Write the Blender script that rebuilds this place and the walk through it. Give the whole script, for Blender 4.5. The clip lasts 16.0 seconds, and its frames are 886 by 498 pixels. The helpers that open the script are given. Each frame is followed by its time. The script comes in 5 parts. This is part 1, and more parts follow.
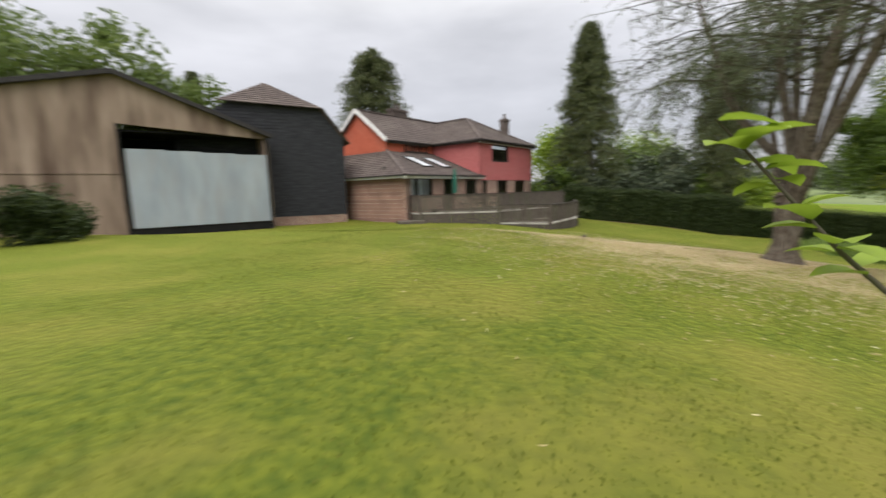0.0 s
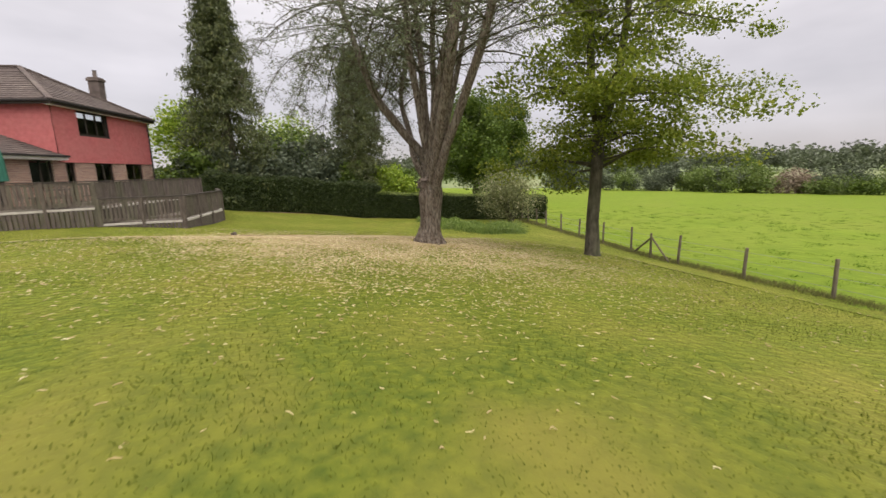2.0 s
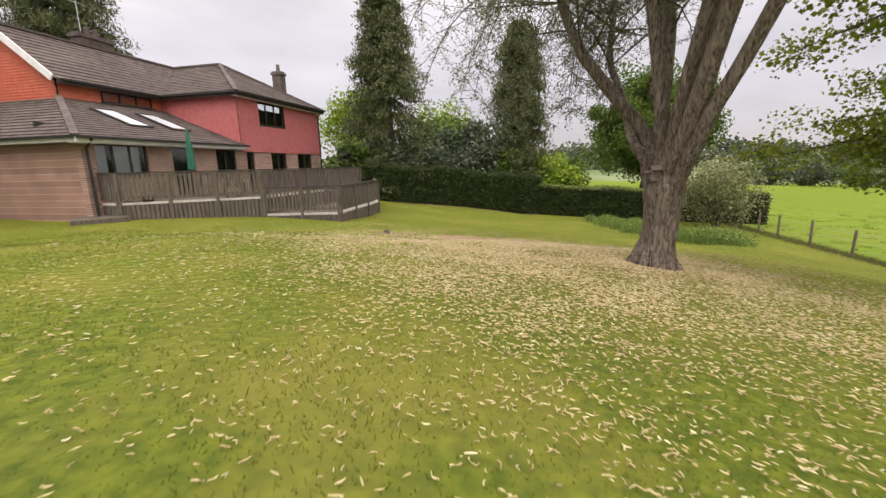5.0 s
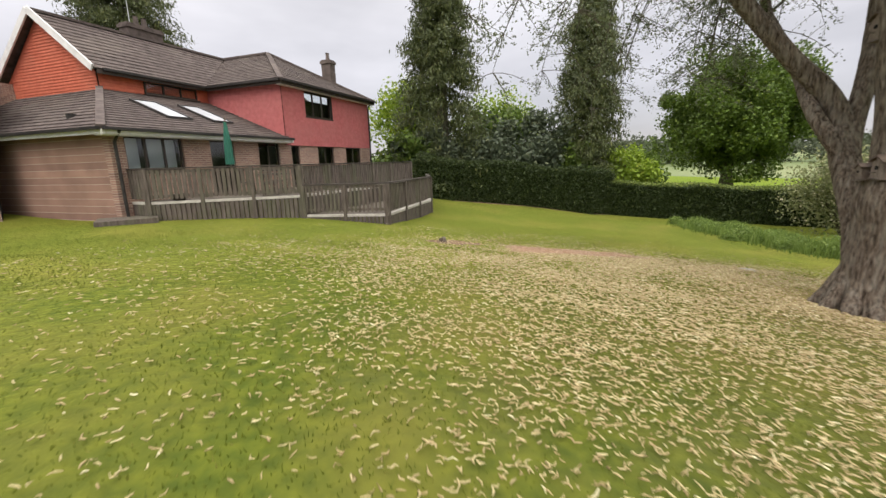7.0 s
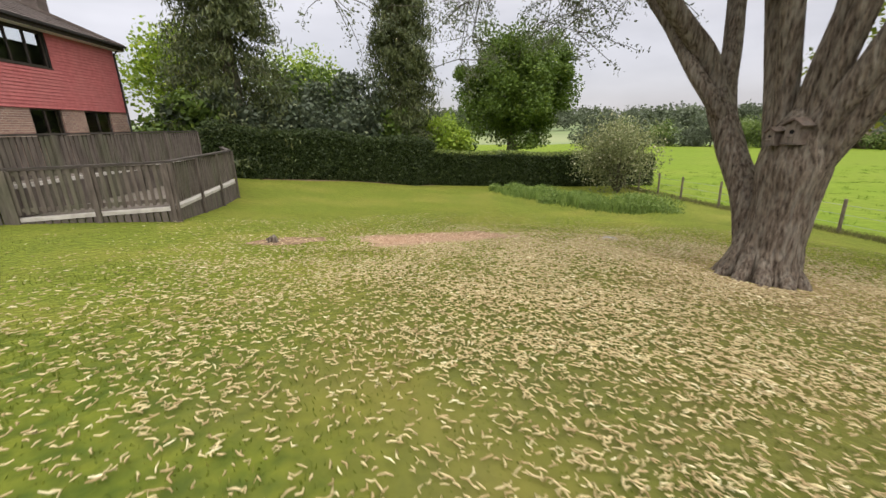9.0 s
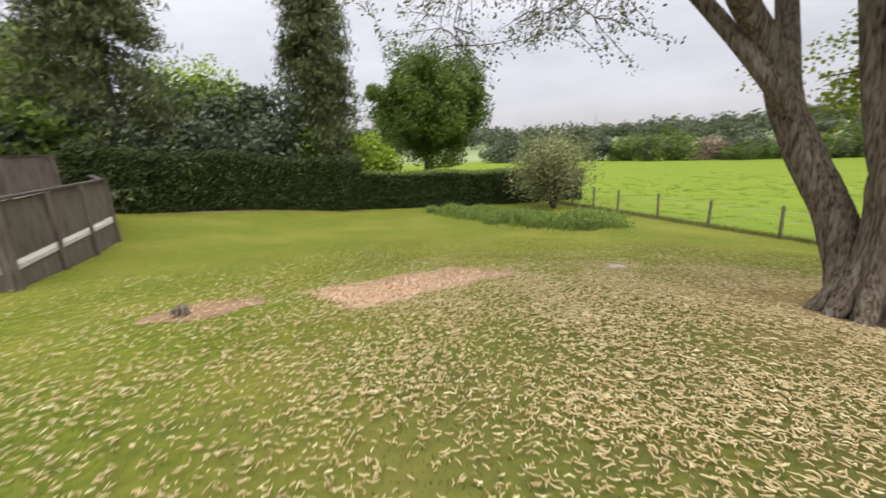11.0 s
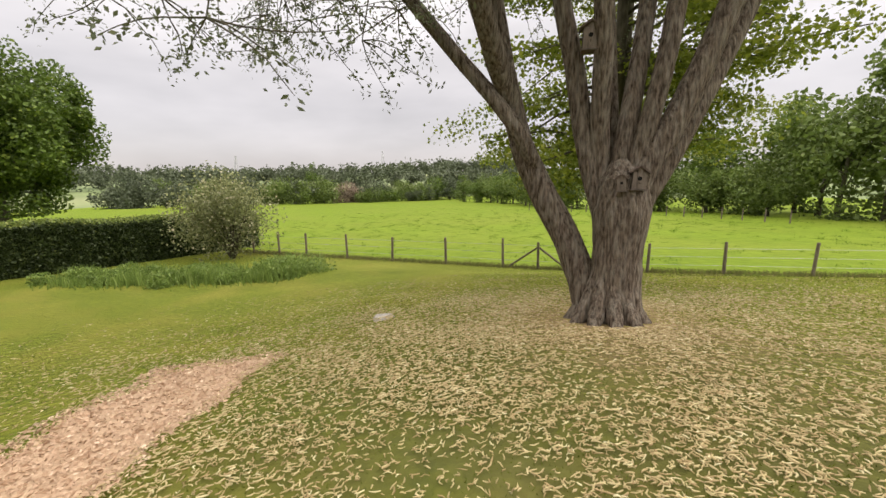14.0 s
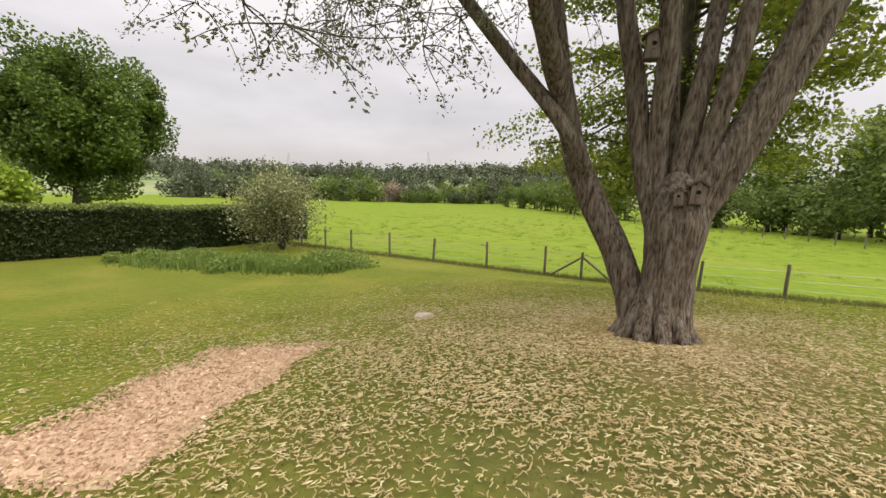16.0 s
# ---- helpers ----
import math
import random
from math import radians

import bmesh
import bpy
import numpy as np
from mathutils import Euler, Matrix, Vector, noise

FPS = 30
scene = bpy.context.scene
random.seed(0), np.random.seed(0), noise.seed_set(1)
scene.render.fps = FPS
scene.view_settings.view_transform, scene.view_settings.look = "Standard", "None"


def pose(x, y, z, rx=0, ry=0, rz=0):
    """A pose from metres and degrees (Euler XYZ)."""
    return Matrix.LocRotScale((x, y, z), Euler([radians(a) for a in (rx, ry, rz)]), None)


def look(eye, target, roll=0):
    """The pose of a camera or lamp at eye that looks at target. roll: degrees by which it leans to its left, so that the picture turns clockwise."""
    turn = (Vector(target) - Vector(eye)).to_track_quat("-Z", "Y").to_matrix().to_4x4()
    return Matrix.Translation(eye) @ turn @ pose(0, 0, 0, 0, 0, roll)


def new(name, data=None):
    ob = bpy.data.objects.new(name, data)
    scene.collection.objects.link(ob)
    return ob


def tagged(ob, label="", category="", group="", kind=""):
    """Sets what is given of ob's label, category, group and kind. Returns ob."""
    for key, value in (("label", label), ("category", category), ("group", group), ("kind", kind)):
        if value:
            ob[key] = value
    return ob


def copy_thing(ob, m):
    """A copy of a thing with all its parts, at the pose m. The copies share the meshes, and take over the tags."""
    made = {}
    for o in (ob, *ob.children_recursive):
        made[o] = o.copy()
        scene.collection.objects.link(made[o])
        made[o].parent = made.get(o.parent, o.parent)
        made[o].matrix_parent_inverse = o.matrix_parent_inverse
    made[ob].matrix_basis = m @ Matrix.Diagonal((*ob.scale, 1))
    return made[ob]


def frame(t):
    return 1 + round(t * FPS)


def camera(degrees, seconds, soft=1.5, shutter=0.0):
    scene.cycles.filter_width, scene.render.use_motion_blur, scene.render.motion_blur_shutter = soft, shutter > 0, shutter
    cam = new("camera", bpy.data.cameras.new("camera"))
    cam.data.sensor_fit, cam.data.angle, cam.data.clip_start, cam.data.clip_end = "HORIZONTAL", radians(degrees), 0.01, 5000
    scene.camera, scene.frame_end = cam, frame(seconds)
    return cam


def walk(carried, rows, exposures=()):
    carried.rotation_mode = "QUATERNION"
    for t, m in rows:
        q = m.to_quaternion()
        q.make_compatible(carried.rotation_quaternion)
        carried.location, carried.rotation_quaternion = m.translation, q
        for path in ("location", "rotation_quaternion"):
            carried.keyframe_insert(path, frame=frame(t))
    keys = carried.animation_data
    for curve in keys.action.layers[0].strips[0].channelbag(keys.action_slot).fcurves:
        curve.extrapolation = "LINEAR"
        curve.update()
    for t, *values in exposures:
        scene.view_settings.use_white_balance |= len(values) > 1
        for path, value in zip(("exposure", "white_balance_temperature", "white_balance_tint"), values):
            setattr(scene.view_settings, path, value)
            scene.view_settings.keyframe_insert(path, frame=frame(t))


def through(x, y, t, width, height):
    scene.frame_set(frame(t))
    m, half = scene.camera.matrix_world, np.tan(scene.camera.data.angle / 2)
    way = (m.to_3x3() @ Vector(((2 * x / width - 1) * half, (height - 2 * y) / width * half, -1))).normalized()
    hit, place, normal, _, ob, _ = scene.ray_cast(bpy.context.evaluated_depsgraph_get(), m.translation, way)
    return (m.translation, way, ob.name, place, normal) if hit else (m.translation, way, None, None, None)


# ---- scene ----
cam = camera(94.2, 16.0, shutter=0.4)
PATH = [
    (0, (0.406, -3.541, 2.345), (0.243, -1.567, 2.065), -1.6),
    (0.5, (0.629, -2.87, 2.339), (1.122, -0.957, 2.025), -2.0),
    (1, (0.845, -2.14, 2.294), (1.792, -0.405, 1.989), -1.5),
    (1.5, (0.99, -1.51, 2.266), (2.169, 0.068, 1.922), -1.0),
    (2, (1.234, -0.838, 2.254), (2.523, 0.644, 1.877), -1.3),
    (2.5, (1.469, -0.231, 2.242), (2.844, 1.172, 1.868), -1.4),
    (3, (1.749, 0.364, 2.234), (3.131, 1.757, 1.848), -0.3),
    (3.5, (1.92, 0.972, 2.228), (3.19, 2.457, 1.8), -2.1),
    (4, (2.087, 1.652, 2.212), (2.916, 3.434, 1.841), -0.9),
    (4.2, (2.1, 1.93, 2.202), (2.803, 3.767, 1.841), -0.8),
    (6.3, (2.651, 4.623, 2.075), (3.395, 6.42, 1.61), -2.4),
    (6.5, (2.668, 4.861, 2.092), (3.356, 6.683, 1.635), -1.9),
    (7, (2.721, 5.54, 2.102), (3.209, 7.434, 1.685), -1.6),
    (7.5, (2.722, 6.2, 2.112), (3.544, 7.973, 1.682), -2.1),
    (8, (2.81, 6.816, 2.111), (3.883, 8.437, 1.641), -3.4),
    (8.5, (2.815, 7.455, 2.096), (4.015, 8.957, 1.547), -2.1),
    (8.7, (2.837, 7.682, 2.082), (4.063, 9.159, 1.52), -1.9),
    (10.8, (3.426, 10.168, 1.975), (4.896, 11.41, 1.431), -1.4),
    (11, (3.527, 10.345, 1.973), (5.073, 11.512, 1.474), -2.6),
    (11.5, (3.727, 10.839, 1.956), (5.468, 11.72, 1.514), -1.1),
    (12, (3.892, 11.28, 1.956), (5.749, 11.937, 1.611), -0.9),
    (12.5, (4.117, 11.669, 1.924), (6.058, 12.024, 1.599), -1.4),
    (13, (4.292, 11.975, 1.928), (6.271, 12.008, 1.643), -1.2),
    (13.5, (4.448, 12.088, 1.924), (6.409, 11.858, 1.608), -2.2),
    (14, (4.471, 12.228, 1.929), (6.414, 11.904, 1.585), -0.7),
    (14.5, (4.455, 12.271, 1.94), (6.41, 11.981, 1.636), 1.0),
    (15, (4.426, 12.292, 1.935), (6.395, 12.102, 1.639), 2.6),
    (15.5, (4.413, 12.3, 1.938), (6.383, 12.142, 1.628), 2.9),
    (16, (4.413, 12.317, 1.932), (6.381, 12.183, 1.6), 1.9),
]
walk(cam, [(t, look(eye, target, roll)) for t, eye, target, roll in PATH],
     exposures=[(0.0, 0.02, 6500, 10), (2.0, 0.14, 6800, 15), (4.0, 0.24, 6900, 19), (7.0, 0.2, 6650, 12), (8.5, 0.22, 6600, 12), (11.0, 0.31, 6550, 12), (13.0, 0.28, 6950, 13), (16.0, 0.28, 7000, 13)])

# ---- light ----
SUN_EL, SUN_AZ = radians(52), radians(200)
world = bpy.data.worlds.new("overcast")
scene.world = world
world.use_nodes = True
wn, wl = world.node_tree.nodes, world.node_tree.links
wn.clear()
w_out = wn.new("ShaderNodeOutputWorld")
w_sky = wn.new("ShaderNodeTexSky")
w_sky.sky_type, w_sky.sun_disc, w_sky.sun_elevation, w_sky.sun_rotation = "NISHITA", False, SUN_EL, SUN_AZ
w_bg1 = wn.new("ShaderNodeBackground")
w_bg1.inputs["Strength"].default_value = 0.02
w_bg2 = wn.new("ShaderNodeBackground")
w_add = wn.new("ShaderNodeAddShader")
w_tc = wn.new("ShaderNodeTexCoord")
w_sep = wn.new("ShaderNodeSeparateXYZ")
w_ramp = wn.new("ShaderNodeValToRGB")
w_ramp.color_ramp.elements[0].position, w_ramp.color_ramp.elements[0].color = 0.0, (0.44, 0.43, 0.47, 1)
w_ramp.color_ramp.elements[1].position, w_ramp.color_ramp.elements[1].color = 1.0, (2.6, 2.58, 2.5, 1)
w_mid = w_ramp.color_ramp.elements.new(0.35)
w_mid.color = (0.75, 0.745, 0.77, 1)
w_high = w_ramp.color_ramp.elements.new(0.6)
w_high.color = (1.9, 1.88, 1.82, 1)
w_map = wn.new("ShaderNodeMapping")
w_map.inputs["Scale"].default_value = (1.6, 1.6, 5.0)
w_noise = wn.new("ShaderNodeTexNoise")
w_noise.inputs["Scale"].default_value, w_noise.inputs["Detail"].default_value = 1.7, 4.0
w_cl = wn.new("ShaderNodeMapRange")
w_cl.inputs["From Min"].default_value, w_cl.inputs["From Max"].default_value = 0.3, 0.7
w_cl.inputs["To Min"].default_value, w_cl.inputs["To Max"].default_value = 0.82, 1.14
w_mul = wn.new("ShaderNodeMixRGB")
w_mul.blend_type, w_mul.inputs["Fac"].default_value = "MULTIPLY", 1.0
wl.new(w_tc.outputs["Generated"], w_sep.inputs[0])
wl.new(w_sep.outputs["Z"], w_ramp.inputs["Fac"])
wl.new(w_tc.outputs["Generated"], w_map.inputs["Vector"])
wl.new(w_map.outputs["Vector"], w_noise.inputs["Vector"])
wl.new(w_noise.outputs["Fac"], w_cl.inputs["Value"])
wl.new(w_ramp.outputs["Color"], w_mul.inputs["Color1"])
wl.new(w_cl.outputs["Result"], w_mul.inputs["Color2"])
wl.new(w_mul.outputs["Color"], w_bg2.inputs["Color"])
wl.new(w_sky.outputs["Color"], w_bg1.inputs["Color"])
wl.new(w_bg1.outputs[0], w_add.inputs[0])
wl.new(w_bg2.outputs[0], w_add.inputs[1])
wl.new(w_add.outputs[0], w_out.inputs["Surface"])
sun = new("sun", bpy.data.lights.new("sun", "SUN"))
sun.data.energy, sun.data.angle, sun.data.color = 1.5, radians(40), (1.0, 0.97, 0.92)
sun.matrix_world = look((math.sin(SUN_AZ) * 50, math.cos(SUN_AZ) * 50, 70), (0, 0, 0))
scene.view_settings.exposure = 0.0

# ---- materials ----


def mat(name, c1, c2, scale=5.0, rough=0.8, bump=0.3, c3=None, scale3=0.6, metal=0.0, dist=0.02, stretch=(1, 1, 1), amount3=0.5, spec=0.3, coords="Object", sheen=None):
    """Two-scale noise between c1 and c2, with a coarser stain c3, and a fine bump."""
    m = bpy.data.materials.new(name)
    m.use_nodes = True
    n, l = m.node_tree.nodes, m.node_tree.links
    b = n["Principled BSDF"]
    b.inputs["Roughness"].default_value, b.inputs["Metallic"].default_value = rough, metal
    b.inputs["Specular IOR Level"].default_value = spec
    if sheen:
        b.inputs["Sheen Weight"].default_value, b.inputs["Sheen Roughness"].default_value = 0.85, 0.26
        b.inputs["Sheen Tint"].default_value = (*sheen, 1)
    tc, mp = n.new("ShaderNodeTexCoord"), n.new("ShaderNodeMapping")
    mp.inputs["Scale"].default_value = stretch
    l.new(tc.outputs[coords], mp.inputs["Vector"])
    t1 = n.new("ShaderNodeTexNoise")
    t1.inputs["Scale"].default_value, t1.inputs["Detail"].default_value = scale, 6
    l.new(mp.outputs[0], t1.inputs["Vector"])
    r = n.new("ShaderNodeValToRGB")
    r.color_ramp.elements[0].position, r.color_ramp.elements[1].position = 0.32, 0.68
    r.color_ramp.elements[0].color, r.color_ramp.elements[1].color = (*c1, 1), (*c2, 1)
    l.new(t1.outputs["Fac"], r.inputs["Fac"])
    col = r.outputs["Color"]
    if c3:
        t3 = n.new("ShaderNodeTexNoise")
        t3.inputs["Scale"].default_value, t3.inputs["Detail"].default_value = scale3, 4
        l.new(mp.outputs[0], t3.inputs["Vector"])
        mr = n.new("ShaderNodeMapRange")
        mr.inputs["From Min"].default_value, mr.inputs["From Max"].default_value = 0.45, 0.7
        mr.inputs["To Max"].default_value = amount3
        l.new(t3.outputs["Fac"], mr.inputs["Value"])
        mx = n.new("ShaderNodeMixRGB")
        l.new(mr.outputs[0], mx.inputs["Fac"])
        l.new(col, mx.inputs["Color1"])
        mx.inputs["Color2"].default_value = (*c3, 1)
        col = mx.outputs["Color"]
    l.new(col, b.inputs["Base Color"])
    if bump:
        bp = n.new("ShaderNodeBump")
        bp.inputs["Strength"].default_value, bp.inputs["Distance"].default_value = bump, dist
        l.new(t1.outputs["Fac"], bp.inputs["Height"])
        l.new(bp.outputs[0], b.inputs["Normal"])
    return m


def leafy(name, c1, c2, c3=None, through=0.35, rough=0.5, gain=1.5):
    """Leaves: hue varies leaf by leaf, some light passes through."""
    c1, c2, c3 = (tuple(v * gain for v in c) if c else None for c in (c1, c2, c3))
    m = bpy.data.materials.new(name)
    m.use_nodes = True
    n, l = m.node_tree.nodes, m.node_tree.links
    b = n["Principled BSDF"]
    b.inputs["Roughness"].default_value = rough
    b.inputs["Specular IOR Level"].default_value = 0.25
    g = n.new("ShaderNodeNewGeometry")
    r = n.new("ShaderNodeValToRGB")
    r.color_ramp.elements[0].color, r.color_ramp.elements[1].color = (*c1, 1), (*c2, 1)
    if c3:
        r.color_ramp.elements.new(0.9).color = (*c2, 1)
        r.color_ramp.elements[2].color = (*c3, 1)
    l.new(g.outputs["Random Per Island"], r.inputs["Fac"])
    l.new(r.outputs["Color"], b.inputs["Base Color"])
    tr = n.new("ShaderNodeBsdfTranslucent")
    l.new(r.outputs["Color"], tr.inputs["Color"])
    mx = n.new("ShaderNodeMixShader")
    mx.inputs["Fac"].default_value = through
    l.new(b.outputs[0], mx.inputs[1])
    l.new(tr.outputs[0], mx.inputs[2])
    l.new(mx.outputs[0], n["Material Output"].inputs["Surface"])
    return m


def brickwork(name, c1, c2, mortar, rot=(0, 0, 0)):
    m = bpy.data.materials.new(name)
    m.use_nodes = True
    n, l = m.node_tree.nodes, m.node_tree.links
    b = n["Principled BSDF"]
    b.inputs["Roughness"].default_value = 0.9
    tc, mp = n.new("ShaderNodeTexCoord"), n.new("ShaderNodeMapping")
    mp.inputs["Rotation"].default_value = rot
    l.new(tc.outputs["Object"], mp.inputs["Vector"])
    t = n.new("ShaderNodeTexBrick")
    t.inputs["Scale"].default_value = 1.0
    t.inputs["Brick Width"].default_value, t.inputs["Row Height"].default_value = 0.225, 0.075
    t.inputs["Mortar Size"].default_value = 0.006
    t.inputs["Color1"].default_value, t.inputs["Color2"].default_value, t.inputs["Mortar"].default_value = (*c1, 1), (*c2, 1), (*mortar, 1)
    l.new(mp.outputs[0], t.inputs["Vector"])
    nz = n.new("ShaderNodeTexNoise")
    nz.inputs["Scale"].default_value, nz.inputs["Detail"].default_value = 1.2, 6
    l.new(mp.outputs[0], nz.inputs["Vector"])
    mx = n.new("ShaderNodeMixRGB")
    mx.blend_type, mx.inputs["Fac"].default_value = "OVERLAY", 0.5
    l.new(t.outputs["Color"], mx.inputs["Color1"])
    l.new(nz.outputs["Fac"], mx.inputs["Color2"])
    l.new(mx.outputs["Color"], b.inputs["Base Color"])
    bp = n.new("ShaderNodeBump")
    bp.inputs["Strength"].default_value, bp.inputs["Distance"].default_value = 0.6, 0.01
    bp.invert = True
    l.new(t.outputs["Fac"], bp.inputs["Height"])
    l.new(bp.outputs[0], b.inputs["Normal"])
    return m


def pane_glass(name):
    m = bpy.data.materials.new(name)
    m.use_nodes = True
    b = m.node_tree.nodes["Principled BSDF"]
    b.inputs["Base Color"].default_value = (0.85, 0.9, 0.9, 1)
    b.inputs["Roughness"].default_value, b.inputs["IOR"].default_value = 0.02, 1.5
    b.inputs["Transmission Weight"].default_value = 1.0
    return m


LAWN = mat("lawn", (0.05, 0.074, 0.010), (0.116, 0.134, 0.016), 9.0, 0.9, 0.8, (0.16, 0.145, 0.03), 0.55, dist=0.03, amount3=0.75, spec=0.1, sheen=(0.62, 0.68, 0.1))
FIELD = mat("field_grass", (0.078, 0.128, 0.010), (0.125, 0.175, 0.015), 2.0, 0.9, 0.9, (0.15, 0.165, 0.028), 0.12, dist=0.05, amount3=0.6, spec=0.1, sheen=(0.42, 0.56, 0.06))
FARLAND = mat("far_land", (0.09, 0.13, 0.05), (0.16, 0.2, 0.08), 0.02, 0.95, 0.0, (0.25, 0.26, 0.13), 0.006, amount3=0.7)
def litter(m, cx, cy, radius, colour):
    """Straw-coloured litter spread on the ground round a tree, thinning outwards."""
    n, l = m.node_tree.nodes, m.node_tree.links
    b = n["Principled BSDF"]
    old = b.inputs["Base Color"].links[0].from_socket
    tc, vm = n.new("ShaderNodeTexCoord"), n.new("ShaderNodeVectorMath")
    vm.operation = "DISTANCE"
    mp = n.new("ShaderNodeMapping")
    mp.inputs["Scale"].default_value = (1, 1, 0)
    l.new(tc.outputs["Object"], mp.inputs["Vector"])
    l.new(mp.outputs[0], vm.inputs[0])
    vm.inputs[1].default_value = (cx, cy, 0)
    nz = n.new("ShaderNodeTexNoise")
    nz.inputs["Scale"].default_value, nz.inputs["Detail"].default_value = 1.6, 8
    l.new(tc.outputs["Object"], nz.inputs["Vector"])
    ad = n.new("ShaderNodeMath")
    ad.operation = "MULTIPLY_ADD"
    ad.inputs[1].default_value = radius * 0.9
    l.new(nz.outputs["Fac"], ad.inputs[0])
    l.new(vm.outputs["Value"], ad.inputs[2])
    mr = n.new("ShaderNodeMapRange")
    mr.inputs["From Min"].default_value, mr.inputs["From Max"].default_value = radius * 0.55, radius * 1.5
    mr.inputs["To Min"].default_value, mr.inputs["To Max"].default_value = 0.8, 0.0
    l.new(ad.outputs[0], mr.inputs["Value"])
    mx = n.new("ShaderNodeMixRGB")
    l.new(mr.outputs[0], mx.inputs["Fac"])
    l.new(old, mx.inputs["Color1"])
    mx.inputs["Color2"].default_value = (*colour, 1)
    l.new(mx.outputs["Color"], b.inputs["Base Color"])


litter(LAWN, 8.0, 9.4, 5.5, (0.115, 0.102, 0.04))
litter(LAWN, 9.4, 9.2, 1.9, (0.30, 0.18, 0.125))
SOIL = mat("bare_soil", (0.15, 0.09, 0.05), (0.26, 0.17, 0.10), 12, 0.95, 0.8, (0.3, 0.2, 0.13), 2.0)
CHIP = leafy("wood_chip", (0.38, 0.25, 0.16), (0.56, 0.40, 0.28), (0.72, 0.56, 0.42), 0.0, 0.9, 1.0)
MULCH = mat("wood_chip_bed", (0.37, 0.245, 0.155), (0.52, 0.37, 0.25), 40, 0.95, 0.7, (0.56, 0.42, 0.28), 3.0, dist=0.02)
GRASS = leafy("grass_blade", (0.085, 0.115, 0.012), (0.15, 0.178, 0.018), (0.27, 0.25, 0.07), 0.45, 0.6, 0.95)
FIELDGRASS = leafy("field_grass_blade", (0.09, 0.17, 0.012), (0.15, 0.26, 0.02), (0.26, 0.3, 0.07), 0.3, 0.6, 1.0)
STRAW = leafy("straw_grass", (0.10, 0.115, 0.03), (0.2, 0.185, 0.07), (0.3, 0.26, 0.12), 0.3, 0.7, 1.0)
CATKIN = leafy("catkin", (0.4, 0.29, 0.15), (0.63, 0.53, 0.3), (0.8, 0.73, 0.49), 0.1, 0.8, 1.0)
BARK = mat("willow_bark", (0.036, 0.026, 0.019), (0.215, 0.172, 0.134), 20.0, 0.95, 1.0, (0.34, 0.31, 0.26), 9.0, dist=0.05, stretch=(1.9, 1.9, 0.4), amount3=0.5, spec=0.1)
BARK2 = mat("smooth_bark", (0.05, 0.045, 0.032), (0.13, 0.115, 0.085), 9.0, 0.95, 0.8, (0.10, 0.12, 0.06), 1.2, dist=0.02, stretch=(1, 1, 0.4), spec=0.1)
WILLOW_LEAF = leafy("willow_leaf", (0.06, 0.072, 0.04), (0.12, 0.14, 0.075), (0.19, 0.2, 0.12), 0.35)
MAPLE_LEAF = leafy("maple_leaf", (0.075, 0.105, 0.014), (0.18, 0.215, 0.026), (0.24, 0.25, 0.04), 0.5, gain=1.4)
OAK_LEAF = leafy("oak_leaf", (0.036, 0.06, 0.01), (0.08, 0.122, 0.02), (0.14, 0.18, 0.028), 0.3)
LIME_LEAF = leafy("lime_leaf", (0.09, 0.14, 0.015), (0.2, 0.27, 0.03), (0.3, 0.34, 0.05), 0.4)
CONIFER = leafy("conifer_needles", (0.028, 0.038, 0.014), (0.07, 0.082, 0.028), (0.12, 0.122, 0.045), 0.15)
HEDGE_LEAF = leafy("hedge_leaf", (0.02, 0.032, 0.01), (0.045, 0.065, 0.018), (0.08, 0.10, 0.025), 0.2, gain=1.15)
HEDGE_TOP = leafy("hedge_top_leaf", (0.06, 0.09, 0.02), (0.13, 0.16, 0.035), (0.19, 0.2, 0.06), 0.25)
SHRUB_LEAF = leafy("dark_shrub_leaf", (0.03, 0.042, 0.025), (0.07, 0.085, 0.05), (0.12, 0.13, 0.07), 0.2)
APPLE_LEAF = leafy("blossom_tree_leaf", (0.085, 0.10, 0.04), (0.19, 0.2, 0.09), (0.4, 0.36, 0.26), 0.3)
# Greyed leaf colour: haze over the far trees is put into it.
FAR_LEAF = leafy("hazed_far_leaf", (0.062, 0.078, 0.046), (0.088, 0.106, 0.06), (0.105, 0.122, 0.07), 0.25, gain=1.2)
FAR_BROWN = leafy("budding_tree_leaf", (0.13, 0.10, 0.075), (0.21, 0.16, 0.12), None, 0.25)
BUSH_LEAF = leafy("sallow_leaf", (0.07, 0.105, 0.024), (0.125, 0.17, 0.04), (0.17, 0.21, 0.06), 0.35, gain=1.25)
BED_LEAF = leafy("border_leaf", (0.065, 0.10, 0.022), (0.125, 0.175, 0.04), (0.2, 0.24, 0.08), 0.35, gain=1.7)
# Near-black for hedge cores: the shade between leaves is put into the colour.
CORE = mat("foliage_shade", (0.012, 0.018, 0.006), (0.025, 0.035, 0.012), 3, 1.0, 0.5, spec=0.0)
BRICK_A = brickwork("buff_red_brick", (0.32, 0.19, 0.14), (0.21, 0.12, 0.095), (0.48, 0.41, 0.33), (radians(90), 0, 0))
BRICK_B = brickwork("buff_red_brick_side", (0.32, 0.19, 0.14), (0.21, 0.12, 0.095), (0.48, 0.41, 0.33), (radians(90), 0, radians(90)))
ROOF = mat("brown_roof_tile", (0.06, 0.046, 0.042), (0.12, 0.093, 0.085), 4, 0.9, 0.5, (0.17, 0.14, 0.12), 0.5, dist=0.01)
